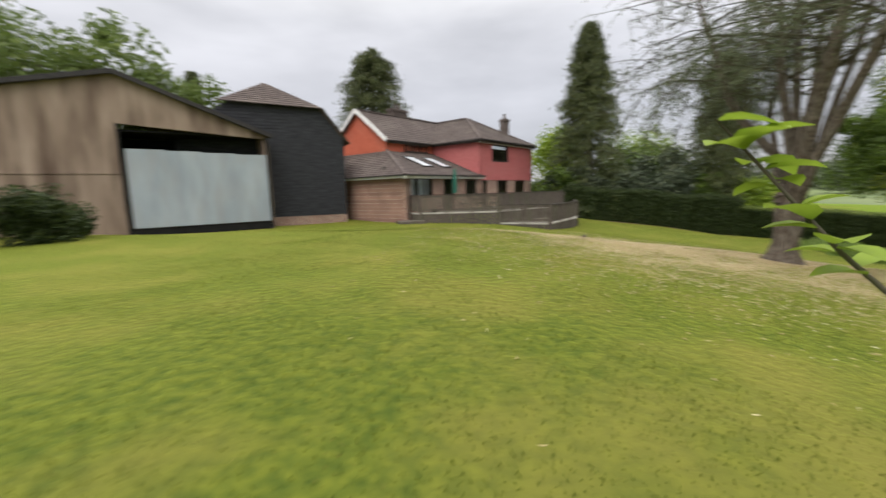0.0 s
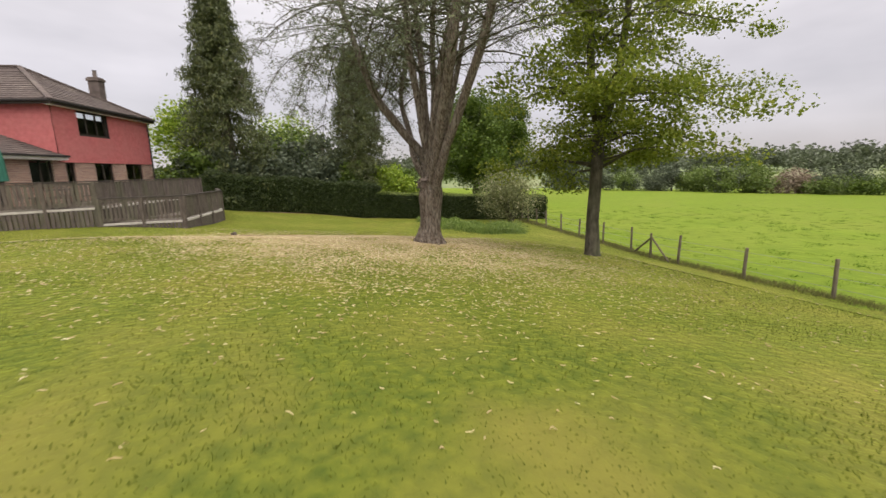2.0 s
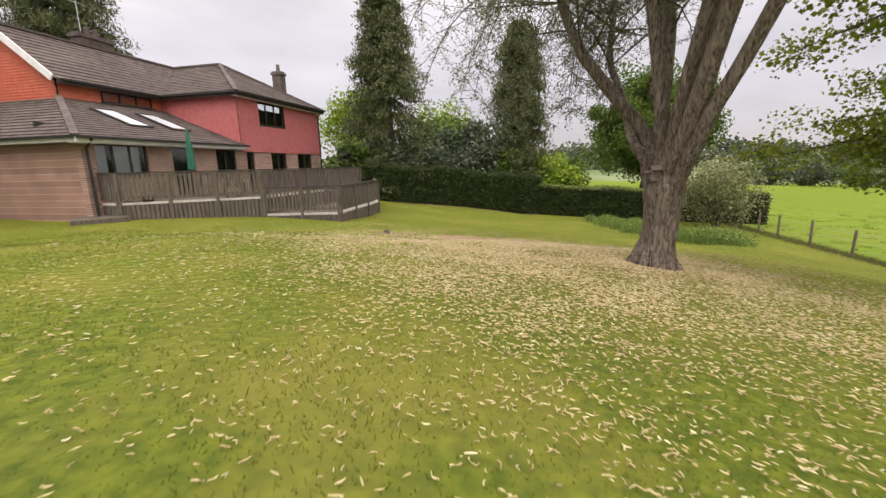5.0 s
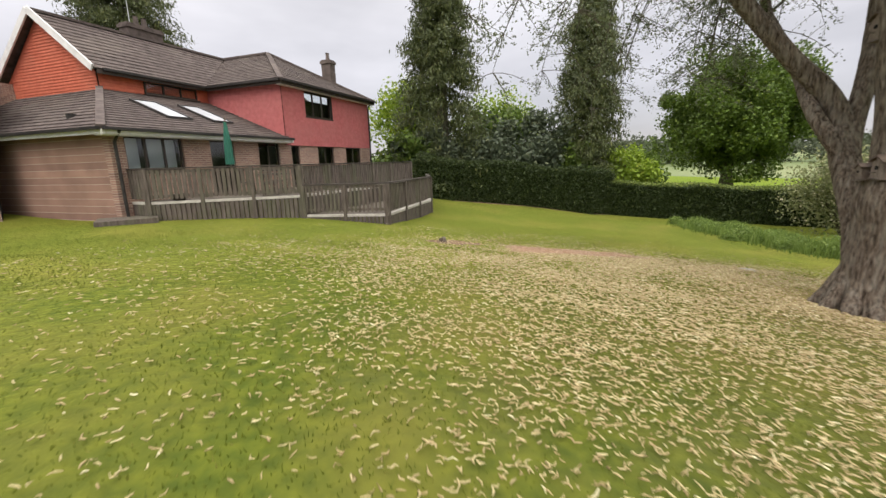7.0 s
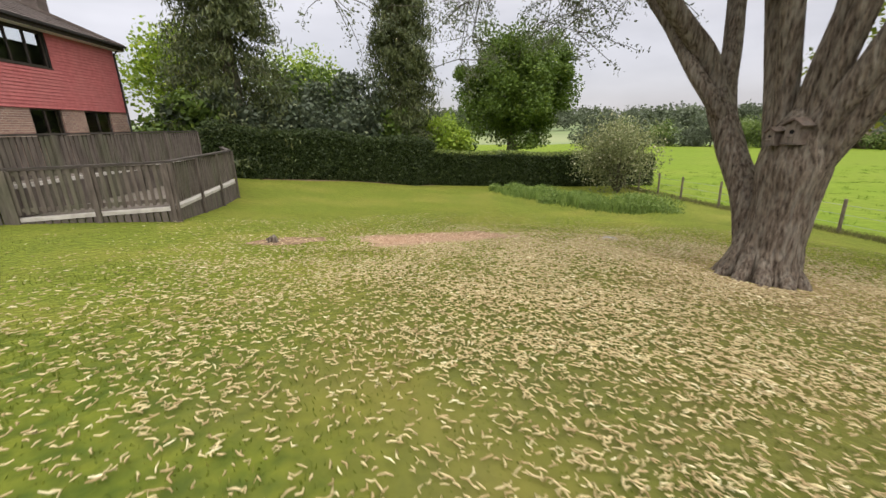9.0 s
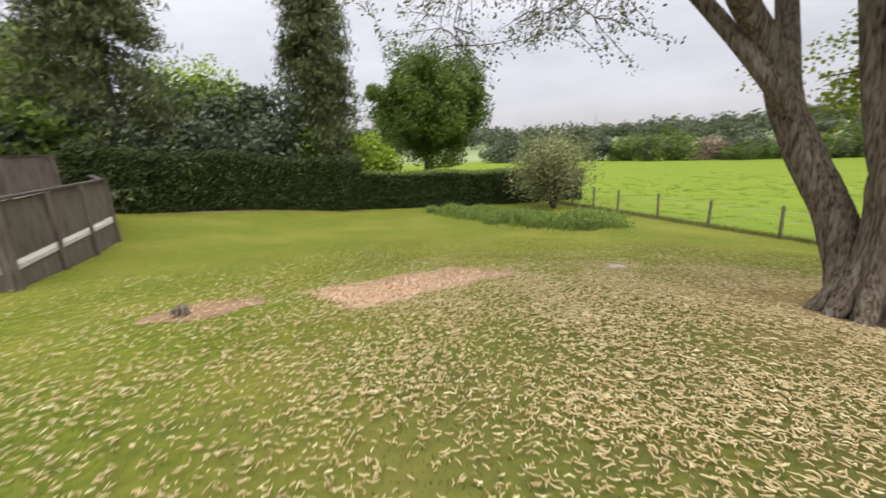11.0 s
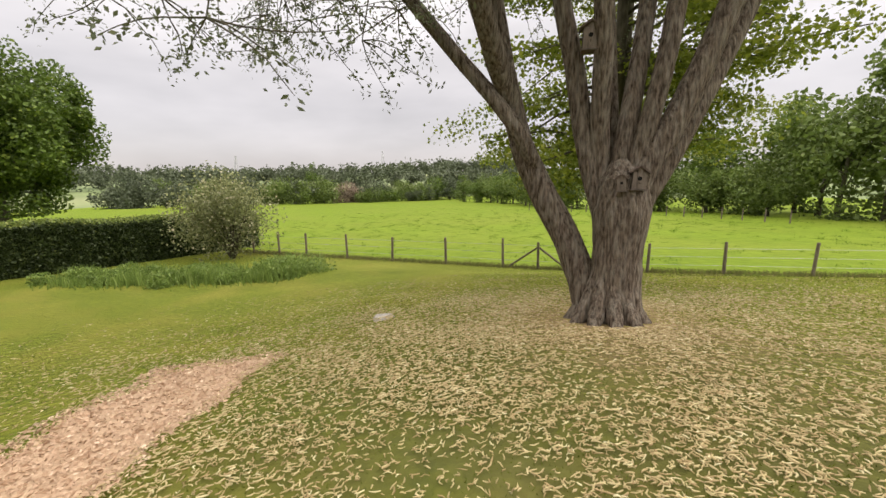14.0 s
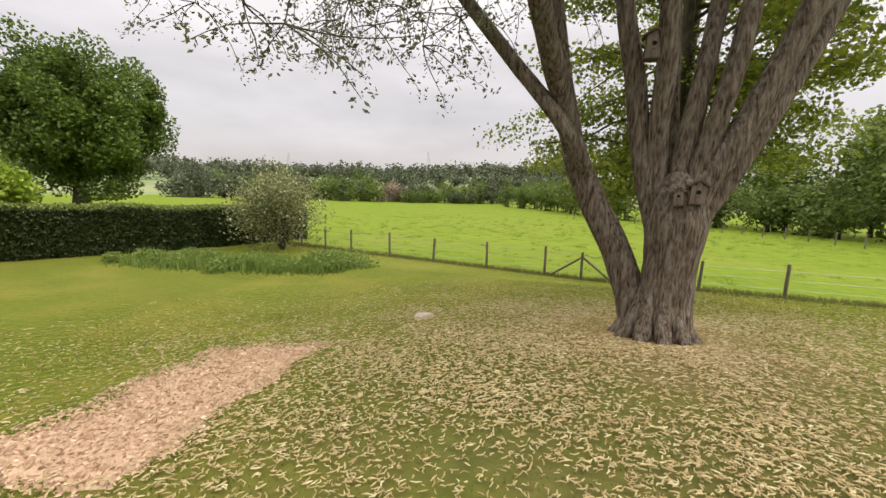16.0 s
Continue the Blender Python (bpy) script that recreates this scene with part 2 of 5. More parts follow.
HUNG = mat("red_hung_tile", (0.39, 0.108, 0.105), (0.5, 0.15, 0.145), 6, 0.8, 0.4, (0.44, 0.16, 0.15), 0.7, dist=0.01)
# Red hung tile again, shifted to orange for the light on the gable block.
HUNG_WARM = mat("warm_lit_hung_tile", (0.48, 0.115, 0.065), (0.58, 0.155, 0.09), 6, 0.8, 0.4, (0.45, 0.15, 0.10), 0.7, dist=0.01)
WHITE = mat("white_paint", (0.66, 0.65, 0.63), (0.8, 0.79, 0.77), 3, 0.5, 0.05)
BLACKTRIM = mat("dark_gutter", (0.02, 0.018, 0.018), (0.04, 0.035, 0.032), 6, 0.5, 0.1)
FRAME = mat("dark_stained_frame", (0.03, 0.022, 0.018), (0.06, 0.045, 0.035), 12, 0.6, 0.2)
# Dark colour that holds the dimness of the rooms indoors.
INNER = mat("dim_room_shade", (0.03, 0.028, 0.026), (0.05, 0.045, 0.04), 2, 0.95, 0.0)
GLASS = pane_glass("window_glass")
# Pale gloss colour carries the sky's reflection in the panes.
SKYPALE = mat("pale_sky_reflection", (0.55, 0.57, 0.6), (0.68, 0.7, 0.73), 2.0, 0.12, 0.0, spec=0.6)
DECK = mat("weathered_deck_wood", (0.07, 0.056, 0.047), (0.15, 0.122, 0.102), 5, 0.9, 0.6, (0.10, 0.11, 0.06), 1.0, dist=0.01, stretch=(3, 3, 0.5), amount3=0.5)
DECKDARK = mat("dark_rail_cap", (0.035, 0.029, 0.025), (0.075, 0.062, 0.052), 6, 0.85, 0.4, dist=0.01, stretch=(0.5, 0.5, 3))
# Pale tone stands in for the light falling on the deck edge.
DECKPALE = mat("toplit_deck_edge", (0.36, 0.33, 0.29), (0.52, 0.49, 0.44), 6, 0.85, 0.3)
CONCRETE = mat("stained_concrete", (0.19, 0.135, 0.10), (0.34, 0.26, 0.20), 1.8, 0.95, 0.4, (0.09, 0.058, 0.042), 1.1, stretch=(1, 1, 0.2), amount3=0.95)
SHEET = mat("galvanised_sheet", (0.27, 0.31, 0.34), (0.37, 0.41, 0.44), 1.2, 0.6, 0.1, (0.30, 0.29, 0.27), 2.2, stretch=(1, 1, 0.3), amount3=0.4)
# Near-black: shade in the barn, its sill gap and bird holes, as colour.
DARK = mat("shade_black", (0.008, 0.008, 0.008), (0.015, 0.014, 0.013), 3, 1.0, 0.0)
BLACKBOARD = mat("black_weatherboard", (0.022, 0.023, 0.027), (0.045, 0.046, 0.052), 5, 0.75, 0.3, dist=0.01, stretch=(0.3, 0.3, 2))
FENCE_WOOD = mat("fence_post_wood", (0.10, 0.08, 0.06), (0.2, 0.165, 0.125), 8, 0.95, 0.6, stretch=(3, 3, 0.5))
WIRE = mat("fence_wire", (0.25, 0.25, 0.24), (0.35, 0.35, 0.34), 8, 0.5, 0.0, metal=0.6)
GREENCLOTH = mat("green_parasol_cloth", (0.02, 0.10, 0.07), (0.04, 0.16, 0.11), 6, 0.9, 0.3, stretch=(4, 4, 0.5))
BIRDBOX = mat("old_birdbox_wood", (0.07, 0.05, 0.04), (0.16, 0.12, 0.095), 14, 0.9, 0.5, (0.17, 0.16, 0.14), 5)
BIRDPALE = mat("bleached_birdbox_front", (0.12, 0.095, 0.078), (0.25, 0.205, 0.17), 14, 0.9, 0.5, (0.14, 0.12, 0.1), 6, stretch=(2, 2, 0.5))
STONE = mat("pale_stone", (0.26, 0.24, 0.2), (0.4, 0.37, 0.33), 12, 0.9, 0.5)
# Steel lightened so that the pylons' distance haze sits in the colour.
METALG = mat("hazed_pale_steel", (0.44, 0.45, 0.47), (0.52, 0.53, 0.55), 2, 0.7, 0.0)

# ---- mesh tools ----


class Mesh:
    """Collects vertices and faces."""

    def __init__(self):
        self.v, self.f, self.quads = [], [], []

    def face(self, *pts):
        i = len(self.v)
        self.v += [tuple(p) for p in pts]
        self.f.append(tuple(range(i, i + len(pts))))
        return self

    def box(self, lo, hi, m=None):
        x0, y0, z0 = lo
        x1, y1, z1 = hi
        p = [Vector(q) for q in ((x0, y0, z0), (x1, y0, z0), (x1, y1, z0), (x0, y1, z0), (x0, y0, z1), (x1, y0, z1), (x1, y1, z1), (x0, y1, z1))]
        if m:
            p = [m @ q for q in p]
        i = len(self.v)
        self.v += [tuple(q) for q in p]
        self.f += [tuple(i + k for k in q) for q in ((0, 3, 2, 1), (4, 5, 6, 7), (0, 1, 5, 4), (1, 2, 6, 5), (2, 3, 7, 6), (3, 0, 4, 7))]
        return self

    def beam(self, a, b, w, h):
        """A bar from a to b, w wide and h high."""
        a, b = Vector(a), Vector(b)
        d = b - a
        q = d.to_track_quat("X", "Z").to_matrix().to_4x4()
        return self.box((0, -w / 2, -h / 2), (d.length, w / 2, h / 2), Matrix.Translation(a) @ q)

    def tube(self, pts, radii, sides=8, rough=0.0, seed=0):
        rnd = random.Random(seed)
        pts = [Vector(p) for p in pts]
        i0 = len(self.v)
        up = Vector((1, 0, 0))
        for k, p in enumerate(pts):
            d = (pts[min(k + 1, len(pts) - 1)] - pts[max(k - 1, 0)]).normalized()
            x = up - d * up.dot(d)
            x = x.normalized() if x.length > 1e-3 else d.orthogonal().normalized()
            up = x
            y = d.cross(x)
            for s in range(sides):
                a = 2 * math.pi * s / sides
                r = radii[k] * (1 + rough * (rnd.random() - 0.5))
                self.v.append(tuple(p + (x * math.cos(a) + y * math.sin(a)) * r))
        for k in range(len(pts) - 1):
            for s in range(sides):
                a, b = i0 + k * sides + s, i0 + k * sides + (s + 1) % sides
                self.f.append((a, b, b + sides, a + sides))
        self.f.append(tuple(i0 + (len(pts) - 1) * sides + s for s in range(sides)))
        self.f.append(tuple(i0 + s for s in reversed(range(sides))))
        return self

    def trunk(self, pts, radii, sides=40, step=0.07, seed=0, furrow=0.05):
        """A furrowed trunk: a fine tube whose rings are pushed in and out."""
        pts = [Vector(p) for p in pts]
        fine, rad = [], []
        for k in range(len(pts) - 1):
            n = max(2, int((pts[k + 1] - pts[k]).length / step))
            for i in range(n):
                t = i / n
                fine.append(pts[k].lerp(pts[k + 1], t))
                rad.append(radii[k] + (radii[k + 1] - radii[k]) * t)
        fine.append(pts[-1])
        rad.append(radii[-1])
        for _ in range(3):
            fine = [fine[0]] + [(fine[i - 1] + fine[i] * 2 + fine[i + 1]) / 4 for i in range(1, len(fine) - 1)] + [fine[-1]]
        i0 = len(self.v)
        self.tube(fine, rad, sides)
        for k, p in enumerate(fine):
            for s in range(sides):
                i = i0 + k * sides + s
                q = Vector(self.v[i])
                d = (q - p).normalized()
                a = 2 * math.pi * s / sides
                n1 = noise.noise(Vector((math.cos(a) * 1.2 + seed, math.sin(a) * 1.2, p.z * 0.8)))
                n2 = noise.noise(Vector((math.cos(a) * 6 + seed, math.sin(a) * 6, p.z * 1.6)))
                n3 = abs(noise.noise(Vector((math.cos(a) * 11, math.sin(a) * 11 + seed, p.z * 3.0))))
                self.v[i] = tuple(p + d * rad[k] * (1 + furrow * (2.0 * n1 + 1.2 * n2 - 2.2 * n3 + 0.5)))
        return self

    def courses(self, e0, e1, r0, r1, step=0.3, lift=0.03):
        """A plane of overlapping courses from the eave e0-e1 up to the ridge r0-r1."""
        e0, e1, r0, r1 = (Vector(p) for p in (e0, e1, r0, r1))
        n = (e1 - e0).cross(r0 - e0 if (r0 - e0).length > 0.01 else r1 - e0).normalized()
        self.quads = [*self.quads, (e0, e1, r1, r0)]
        rows = max(1, round(((r0 + r1) / 2 - (e0 + e1) / 2).length / step))
        for k in range(rows):
            t0, t1 = k / rows, (k + 1.12) / rows
            t1 = min(t1, 1.0)
            a, b, c, d = e0.lerp(r0, t0), e1.lerp(r1, t0), e1.lerp(r1, t1), e0.lerp(r0, t1)
            self.face(a + n * lift, b + n * lift, c + n * lift * 0.1, d + n * lift * 0.1)
            self.face(a, b, b + n * lift, a + n * lift)
        return self

    def prism(self, poly, y0, y1):
        """A flat outline in x and z, given depth along y."""
        n, i = len(poly), len(self.v)
        self.v += [(x, y0, z) for x, z in poly] + [(x, y1, z) for x, z in poly]
        self.f += [tuple(i + k for k in range(n)), tuple(i + n + k for k in reversed(range(n)))]
        self.f += [(i + k, i + n + k, i + n + (k + 1) % n, i + (k + 1) % n) for k in range(n)]
        return self

    def strips(self):
        """The courses, one mesh each."""
        out = []
        for k in range(0, len(self.f), 2):
            m = Mesh()
            for f in self.f[k:k + 2]:
                m.face(*[self.v[i] for i in f])
            out.append(m)
        return out

    def data(self, name, material, smooth=False):
        me = bpy.data.meshes.new(name)
        me.from_pydata(self.v, [], self.f)
        me.materials.append(material)
        if smooth:
            me.polygons.foreach_set("use_smooth", [True] * len(me.polygons))
        return me


def part(name, mesh, material, parent=None, label="", smooth=False):
    ob = new(name, mesh.data(name, material, smooth) if isinstance(mesh, Mesh) else mesh)
    ob.parent = parent
    return tagged(ob, label, kind="stuff" if name in ("limb_mass", "leaves", "branch_mass", "bough_mass", "needles") else "")


def coursed(name, mesh, material, parent, label=""):
    """A tiled plane: a backing, with each course of tiles as a piece of its own."""
    back = Mesh()
    for q in mesh.quads:
        back.face(*[p - Vector((0, 0, 0.02)) for p in q])
    ob = part(name, back, material, parent, label)
    for m in mesh.strips():
        part("tile_course", m, material, ob)
    return ob


def thing(name, m, label, category, group="", kind=""):
    ob = new(name)
    ob.empty_display_size = 0.2
    ob.matrix_world = m
    return tagged(ob, label, category, group, kind)


def sheet_mesh(name, verts, faces, material):
    """A mesh from arrays; every row of faces has the same number of corners."""
    me = bpy.data.meshes.new(name)
    k = faces.shape[1]
    me.vertices.add(len(verts))
    me.vertices.foreach_set("co", np.ascontiguousarray(verts, dtype=np.float32).ravel())
    me.loops.add(faces.size)
    me.loops.foreach_set("vertex_index", np.ascontiguousarray(faces, dtype=np.int32).ravel())
    me.polygons.add(len(faces))
    me.polygons.foreach_set("loop_start", np.arange(0, faces.size, k, dtype=np.int32))
    me.update(calc_edges=True)
    me.materials.append(material)
    return me


def leaf_mesh(name, centres, size, material, rng, flat=0.0, long=1.6):
    """One small folded leaf at each centre."""
    n = len(centres)
    d = rng.normal(size=(n, 3))
    d[:, 2] *= 1 - flat
    d /= np.linalg.norm(d, axis=1, keepdims=True)
    s = np.cross(d, rng.normal(size=(n, 3)))
    s /= np.linalg.norm(s, axis=1, keepdims=True)
    u = np.cross(d, s)
    k = (size * rng.uniform(0.6, 1.3, n))[:, None]
    a, c = centres - d * k * long / 2, centres + d * k * long / 2
    b, e = centres + s * k * 0.5 + u * k * 0.15, centres - s * k * 0.5 + u * k * 0.15
    v = np.stack([a, b, c, e], 1).reshape(-1, 3)
    return sheet_mesh(name, v, np.arange(4 * n).reshape(-1, 4), material)


def clumps(rng, centres, radii, per):
    """Points scattered round clump centres, thicker at the rim."""
    n = len(centres)
    d = rng.normal(size=(n, per, 3))
    d /= np.linalg.norm(d, axis=2, keepdims=True)
    r = rng.uniform(0.0, 1.0, (n, per, 1)) ** 0.45
    return (centres[:, None, :] + d * r * np.asarray(radii).reshape(-1, 1, 1)).reshape(-1, 3)


def shell(rng, n, lo=0.55):
    """Points in the outer part of a unit ball."""
    d = rng.normal(size=(n, 3))
    d /= np.linalg.norm(d, axis=1, keepdims=True)
    return d * rng.uniform(lo, 1.0, (n, 1))


# ---- ground ----


def smooth(x, a, b):
    t = np.clip((np.asarray(x, float) - a) / (b - a), 0, 1)
    return t * t * (3 - 2 * t)


FX, FY, FNX, FNY = 20.6, 8.9, 0.845, -0.535


def ground(x, y):
    """The height of the ground at x, y."""
    x, y = np.asarray(x, float), np.asarray(y, float)
    s = (x - FX) * FNX + (y - FY) * FNY
    along = (x - FX) * 0.535 + (y - FY) * 0.845
    soft = 1.5 * np.log1p(np.exp(np.clip((x - 1.0) / 1.5, -30, 30)))
    lawn = 1.0 - 0.132 * np.minimum(soft, 17) - 0.05 * np.clip(soft - 17, 0, 8) - 0.45 * smooth(y, 10.5, 17) * (1 - 0.6 * smooth(x, 14, 22)) + 0.4 * smooth(y, 21, 28) * (1 - smooth(x, 14, 22))
    field = -1.62 - 0.032 * np.clip(s, 0, 150) - 0.015 * np.clip(along, -60, 60)
    lawn = lawn + 0.13 * np.exp(-((x - 9.4) ** 2 + (y - 9.2) ** 2) / 6.5)
    z = lawn + (field - lawn) * smooth(s, -3.5, 0.8)
    z = z + 0.05 * np.sin(x * 0.7 + 1.3) * np.sin(y * 0.6) * smooth(np.abs(s), 2, 6) * 0.6
    r = np.hypot(x, y)
    far = -6.0 + np.clip(r - 190, 0, 700) * 0.026 + 5 * np.sin(x * 0.006 + 1) * np.sin(y * 0.008) * smooth(r, 250, 500)
    return z + (far - z) * smooth(r, 110, 190)


def gz(x, y):
    return float(ground(x, y))


def axis(lo, hi, step, reach):
    core = np.arange(lo, hi + step / 2, step)
    out, d = [], step
    while sum(out) < reach:
        d *= 1.22
        out.append(d)
    c = np.cumsum(out)
    return np.concatenate([lo - c[::-1], core, hi + c])


gx, gy = axis(-14, 34, 0.4, 1800), axis(-12, 32, 0.4, 1800)
GX, GY = np.meshgrid(gx, gy)
gv = np.stack([GX, GY, ground(GX, GY)], -1).reshape(-1, 3)
nx, ny = len(gx), len(gy)
ii = (np.arange(ny - 1)[:, None] * nx + np.arange(nx - 1)[None, :]).reshape(-1)
gf = np.stack([ii, ii + 1, ii + nx + 1, ii + nx], 1)
gm = sheet_mesh("ground", gv, gf, LAWN)
gm.materials.append(FIELD)
gm.materials.append(FARLAND)
mid = gv[gf].mean(1)
side = (mid[:, 0] - FX) * FNX + (mid[:, 1] - FY) * FNY
gm.polygons.foreach_set("material_index", np.where(np.hypot(mid[:, 0], mid[:, 1]) > 170, 2, np.where(side > 0.1 + 0.2 * np.maximum(0, -3.2 - ((mid[:, 0] - FX) * 0.535 + (mid[:, 1] - FY) * 0.845)).clip(0, 5), 1, 0)).astype(np.int32))
gm.polygons.foreach_set("use_smooth", np.ones(len(gf), bool))
tagged(new("ground", gm), "mown lawn sloping down to a bright green field", "ground", kind="structure")

# ---- house ----
HX, HY, HTH = 0.727, 26.443, 0.969
HE, HR, W, D, LG, S, LX, HXE = 5.83, 8.18, 7.74, 4.37, 4.84, 5.5, 7.64, 3.29
house = thing("house", pose(HX, HY, 0, 0, 0, math.degrees(HTH)), "brick house with red hung tiles and brown tiled roofs", "house")


def wall(name, x0, x1, z0, z1, holes, material, parent, thick=0.25, turn=None):
    """A wall along x with its face at y = 0 and openings cut right through."""
    m = Mesh()
    xs = sorted({x0, x1, *[h[0] for h in holes], *[h[1] for h in holes]})
    zs = sorted({z0, z1, *[h[2] for h in holes], *[h[3] for h in holes]})
    solid = {}
    for i in range(len(xs) - 1):
        for j in range(len(zs) - 1):
            cx, cz = (xs[i] + xs[i + 1]) / 2, (zs[j] + zs[j + 1]) / 2
            solid[i, j] = not any(h[0] < cx < h[1] and h[2] < cz < h[3] for h in holes)
    index = {}

    def corner(i, j, k):
        if (i, j, k) not in index:
            p = Vector((xs[i], thick * k, zs[j]))
            index[i, j, k] = len(m.v)
            m.v.append(tuple(turn @ p if turn else p))
        return index[i, j, k]

    for (i, j), full in solid.items():
        if not full:
            continue
        m.f.append((corner(i, j, 0), corner(i + 1, j, 0), corner(i + 1, j + 1, 0), corner(i, j + 1, 0)))
        m.f.append((corner(i, j, 1), corner(i, j + 1, 1), corner(i + 1, j + 1, 1), corner(i + 1, j, 1)))
        for di, dj, p, q in ((-1, 0, (0, 0), (0, 1)), (1, 0, (1, 1), (1, 0)), (0, -1, (1, 0), (0, 0)), (0, 1, (0, 1), (1, 1))):
            if not solid.get((i + di, j + dj)):
                a, b = (i + p[0], j + p[1]), (i + q[0], j + q[1])
                m.f.append((corner(*a, 0), corner(*b, 0), corner(*b, 1), corner(*a, 1)))
    return part(name, m, material, parent)


def window(x0, x1, z0, z1, parent, panes=2, m=None):
    """A framed window let into a wall along x."""
    fr = Mesh()
    w = 0.06
    for a, b, c, d in ((x0, x1, z0, z0 + w), (x0, x1, z1 - w, z1)):
        fr.box((a, 0.06, c), (b, 0.14, d), m)
    for a in (x0, x1 - w):
        fr.box((a, 0.06, z0 + w), (a + w, 0.14, z1 - w), m)
    step = (x1 - x0) / panes
    for k in range(1, panes):
        fr.box((x0 + k * step - w / 2, 0.06, z0 + w), (x0 + k * step + w / 2, 0.14, z1 - w), m)
    win = part("window", fr, FRAME, parent, "dark framed window")
    for k in range(panes):
        p = Mesh().box((x0 + k * step + 0.035, 0.09, z0 + 0.05), (x0 + (k + 1) * step - 0.035, 0.1, z1 - 0.05), m)
        part("pane", p, GLASS, win)
    part("window_sill", Mesh().box((x0 - 0.05, -0.06, z0 - 0.06), (x1 + 0.05, 0.15, z0 - 0.004), m), FRAME, win)
    return win


EXT_HOLES = [(-7.2, -5.25, 2.05, 3.12), (-4.15, -3.05, 1.15, 3.12), (-1.75, -0.45, 1.95, 3.12)]
wall("front_wall", -LX, 0.0, -0.3, 3.3, EXT_HOLES, BRICK_A, house)
TURN_L = pose(-LX, 0, 0, 0, 0, 90) @ Matrix.Diagonal((1, -1, 1, 1))
wall("side_wall", 0.25, 9.5, -0.3, 3.3, [], BRICK_B, house, turn=TURN_L)
WING_HOLES = [(0.34, 0.92, 1.15, 3.03), (2.37, 3.8, 1.75, 3.03), (5.0, 6.6, 1.75, 3.03)]
wall("wing_wall", 0.0, W, -0.8, 3.04, WING_HOLES, BRICK_A, house)
TOP_HOLE = [(1.62, 3.86, 4.45, 5.62)]
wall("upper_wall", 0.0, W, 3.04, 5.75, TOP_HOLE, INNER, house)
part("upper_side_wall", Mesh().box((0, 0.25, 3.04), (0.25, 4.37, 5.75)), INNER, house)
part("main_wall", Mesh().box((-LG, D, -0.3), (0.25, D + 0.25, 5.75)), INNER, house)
part("right_wall", Mesh().box((W - 0.25, 0.25, -1.2), (W, D + S, 5.75)), BRICK_B, house)
part("rear_wall", Mesh().box((-LX, D + S - 0.25, -0.8), (W - 0.25, D + S, 5.75)), BRICK_A, house)
g = Mesh()
for x in (-LG, -LG + 0.25):
    g.face((x, D + 0.25, 0), (x, D + S - 0.25, 0), (x, D + S, 5.8), (x, D + S / 2, HR - 0.08), (x, D, 5.8))
part("gable_wall", g, INNER, house)
window(-7.2, -5.25, 2.05, 3.12, house, 3)
window(-1.75, -0.45, 1.95, 3.12, house, 2)
window(2.37, 3.8, 1.75, 3.03, house, 2)
window(5.0, 6.6, 1.75, 3.03, house, 2)
window(1.62, 3.86, 4.45, 5.62, house, 3)
window(-4.15, -3.05, 1.15, 3.12, house, 1)
window(0.34, 0.92, 1.15, 3.03, house, 1)
# Added panels put the reflected sky's brightness behind the extension panes.
part("sky_bright_panel", Mesh().box((-7.1, 0.3, 2.1), (-6.62, 0.33, 3.1)).box((-6.3, 0.3, 2.1), (-5.35, 0.33, 3.1)), SKYPALE, house, "pale panel added behind the panes for their sky reflection")
window(-3.15, -0.7, 5.2, 5.68, house, 3, Matrix.Translation((0, D - 0.18, 0)))
# Added dark sheets, not real partitions, make the rooms behind the panes look dim.
part("room_shade_lining", Mesh().box((-7.3, 2.2, 0.3), (-0.05, 2.3, 3.9)), INNER, house)
part("wing_shade_lining", Mesh().box((0.3, 2.2, 0.3), (7.4, 2.3, 5.7)), INNER, house)
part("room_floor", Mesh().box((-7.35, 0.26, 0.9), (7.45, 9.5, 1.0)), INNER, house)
# hung tiles in courses round the openings
h = Mesh()
for x0, x1, z0, z1 in ((0, W, 3.04, 4.4), (0, 1.58, 4.4, 5.66), (3.9, W, 4.4, 5.66), (0, W, 5.66, 5.78)):
    h.courses((x0, -0.03, z0), (x1, -0.03, z0), (x0, -0.03, z1), (x1, -0.03, z1), 0.115, 0.028)
coursed("hung_tiles", h, HUNG, house, "red hung wall tiles in courses")
h = Mesh().courses((-0.03, D, 3.04), (-0.03, -0.03, 3.04), (-0.03, D, 5.78), (-0.03, -0.03, 5.78), 0.115, 0.028)
coursed("hung_tiles", h, HUNG, house)
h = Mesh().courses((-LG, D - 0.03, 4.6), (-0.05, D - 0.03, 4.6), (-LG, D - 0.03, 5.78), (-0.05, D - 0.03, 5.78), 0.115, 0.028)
coursed("hung_tiles", h, HUNG_WARM, house)
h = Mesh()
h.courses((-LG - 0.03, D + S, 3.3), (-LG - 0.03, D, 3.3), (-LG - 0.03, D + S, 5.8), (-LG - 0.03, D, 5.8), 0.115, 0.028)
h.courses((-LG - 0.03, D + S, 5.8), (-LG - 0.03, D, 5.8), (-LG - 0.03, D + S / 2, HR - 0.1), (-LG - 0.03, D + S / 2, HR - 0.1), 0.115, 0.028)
coursed("gable_tiles", h, HUNG_WARM, house, "hung tiles on the gable, tinted orange for its light")
OH = 0.33
ry = D + S / 2
r = Mesh()
r.courses((-LG - 0.3, D - OH, HE), (W + OH, D - OH, HE), (-LG - 0.3, ry, HR), (W + OH, ry, HR), 0.3, 0.035)
r.courses((W + OH, D + S + OH, HE), (-LG - 0.3, D + S + OH, HE), (W + OH, ry, HR), (-LG - 0.3, ry, HR), 0.3, 0.035)
coursed("main_roof", r, ROOF, house, "brown tiled main roof")
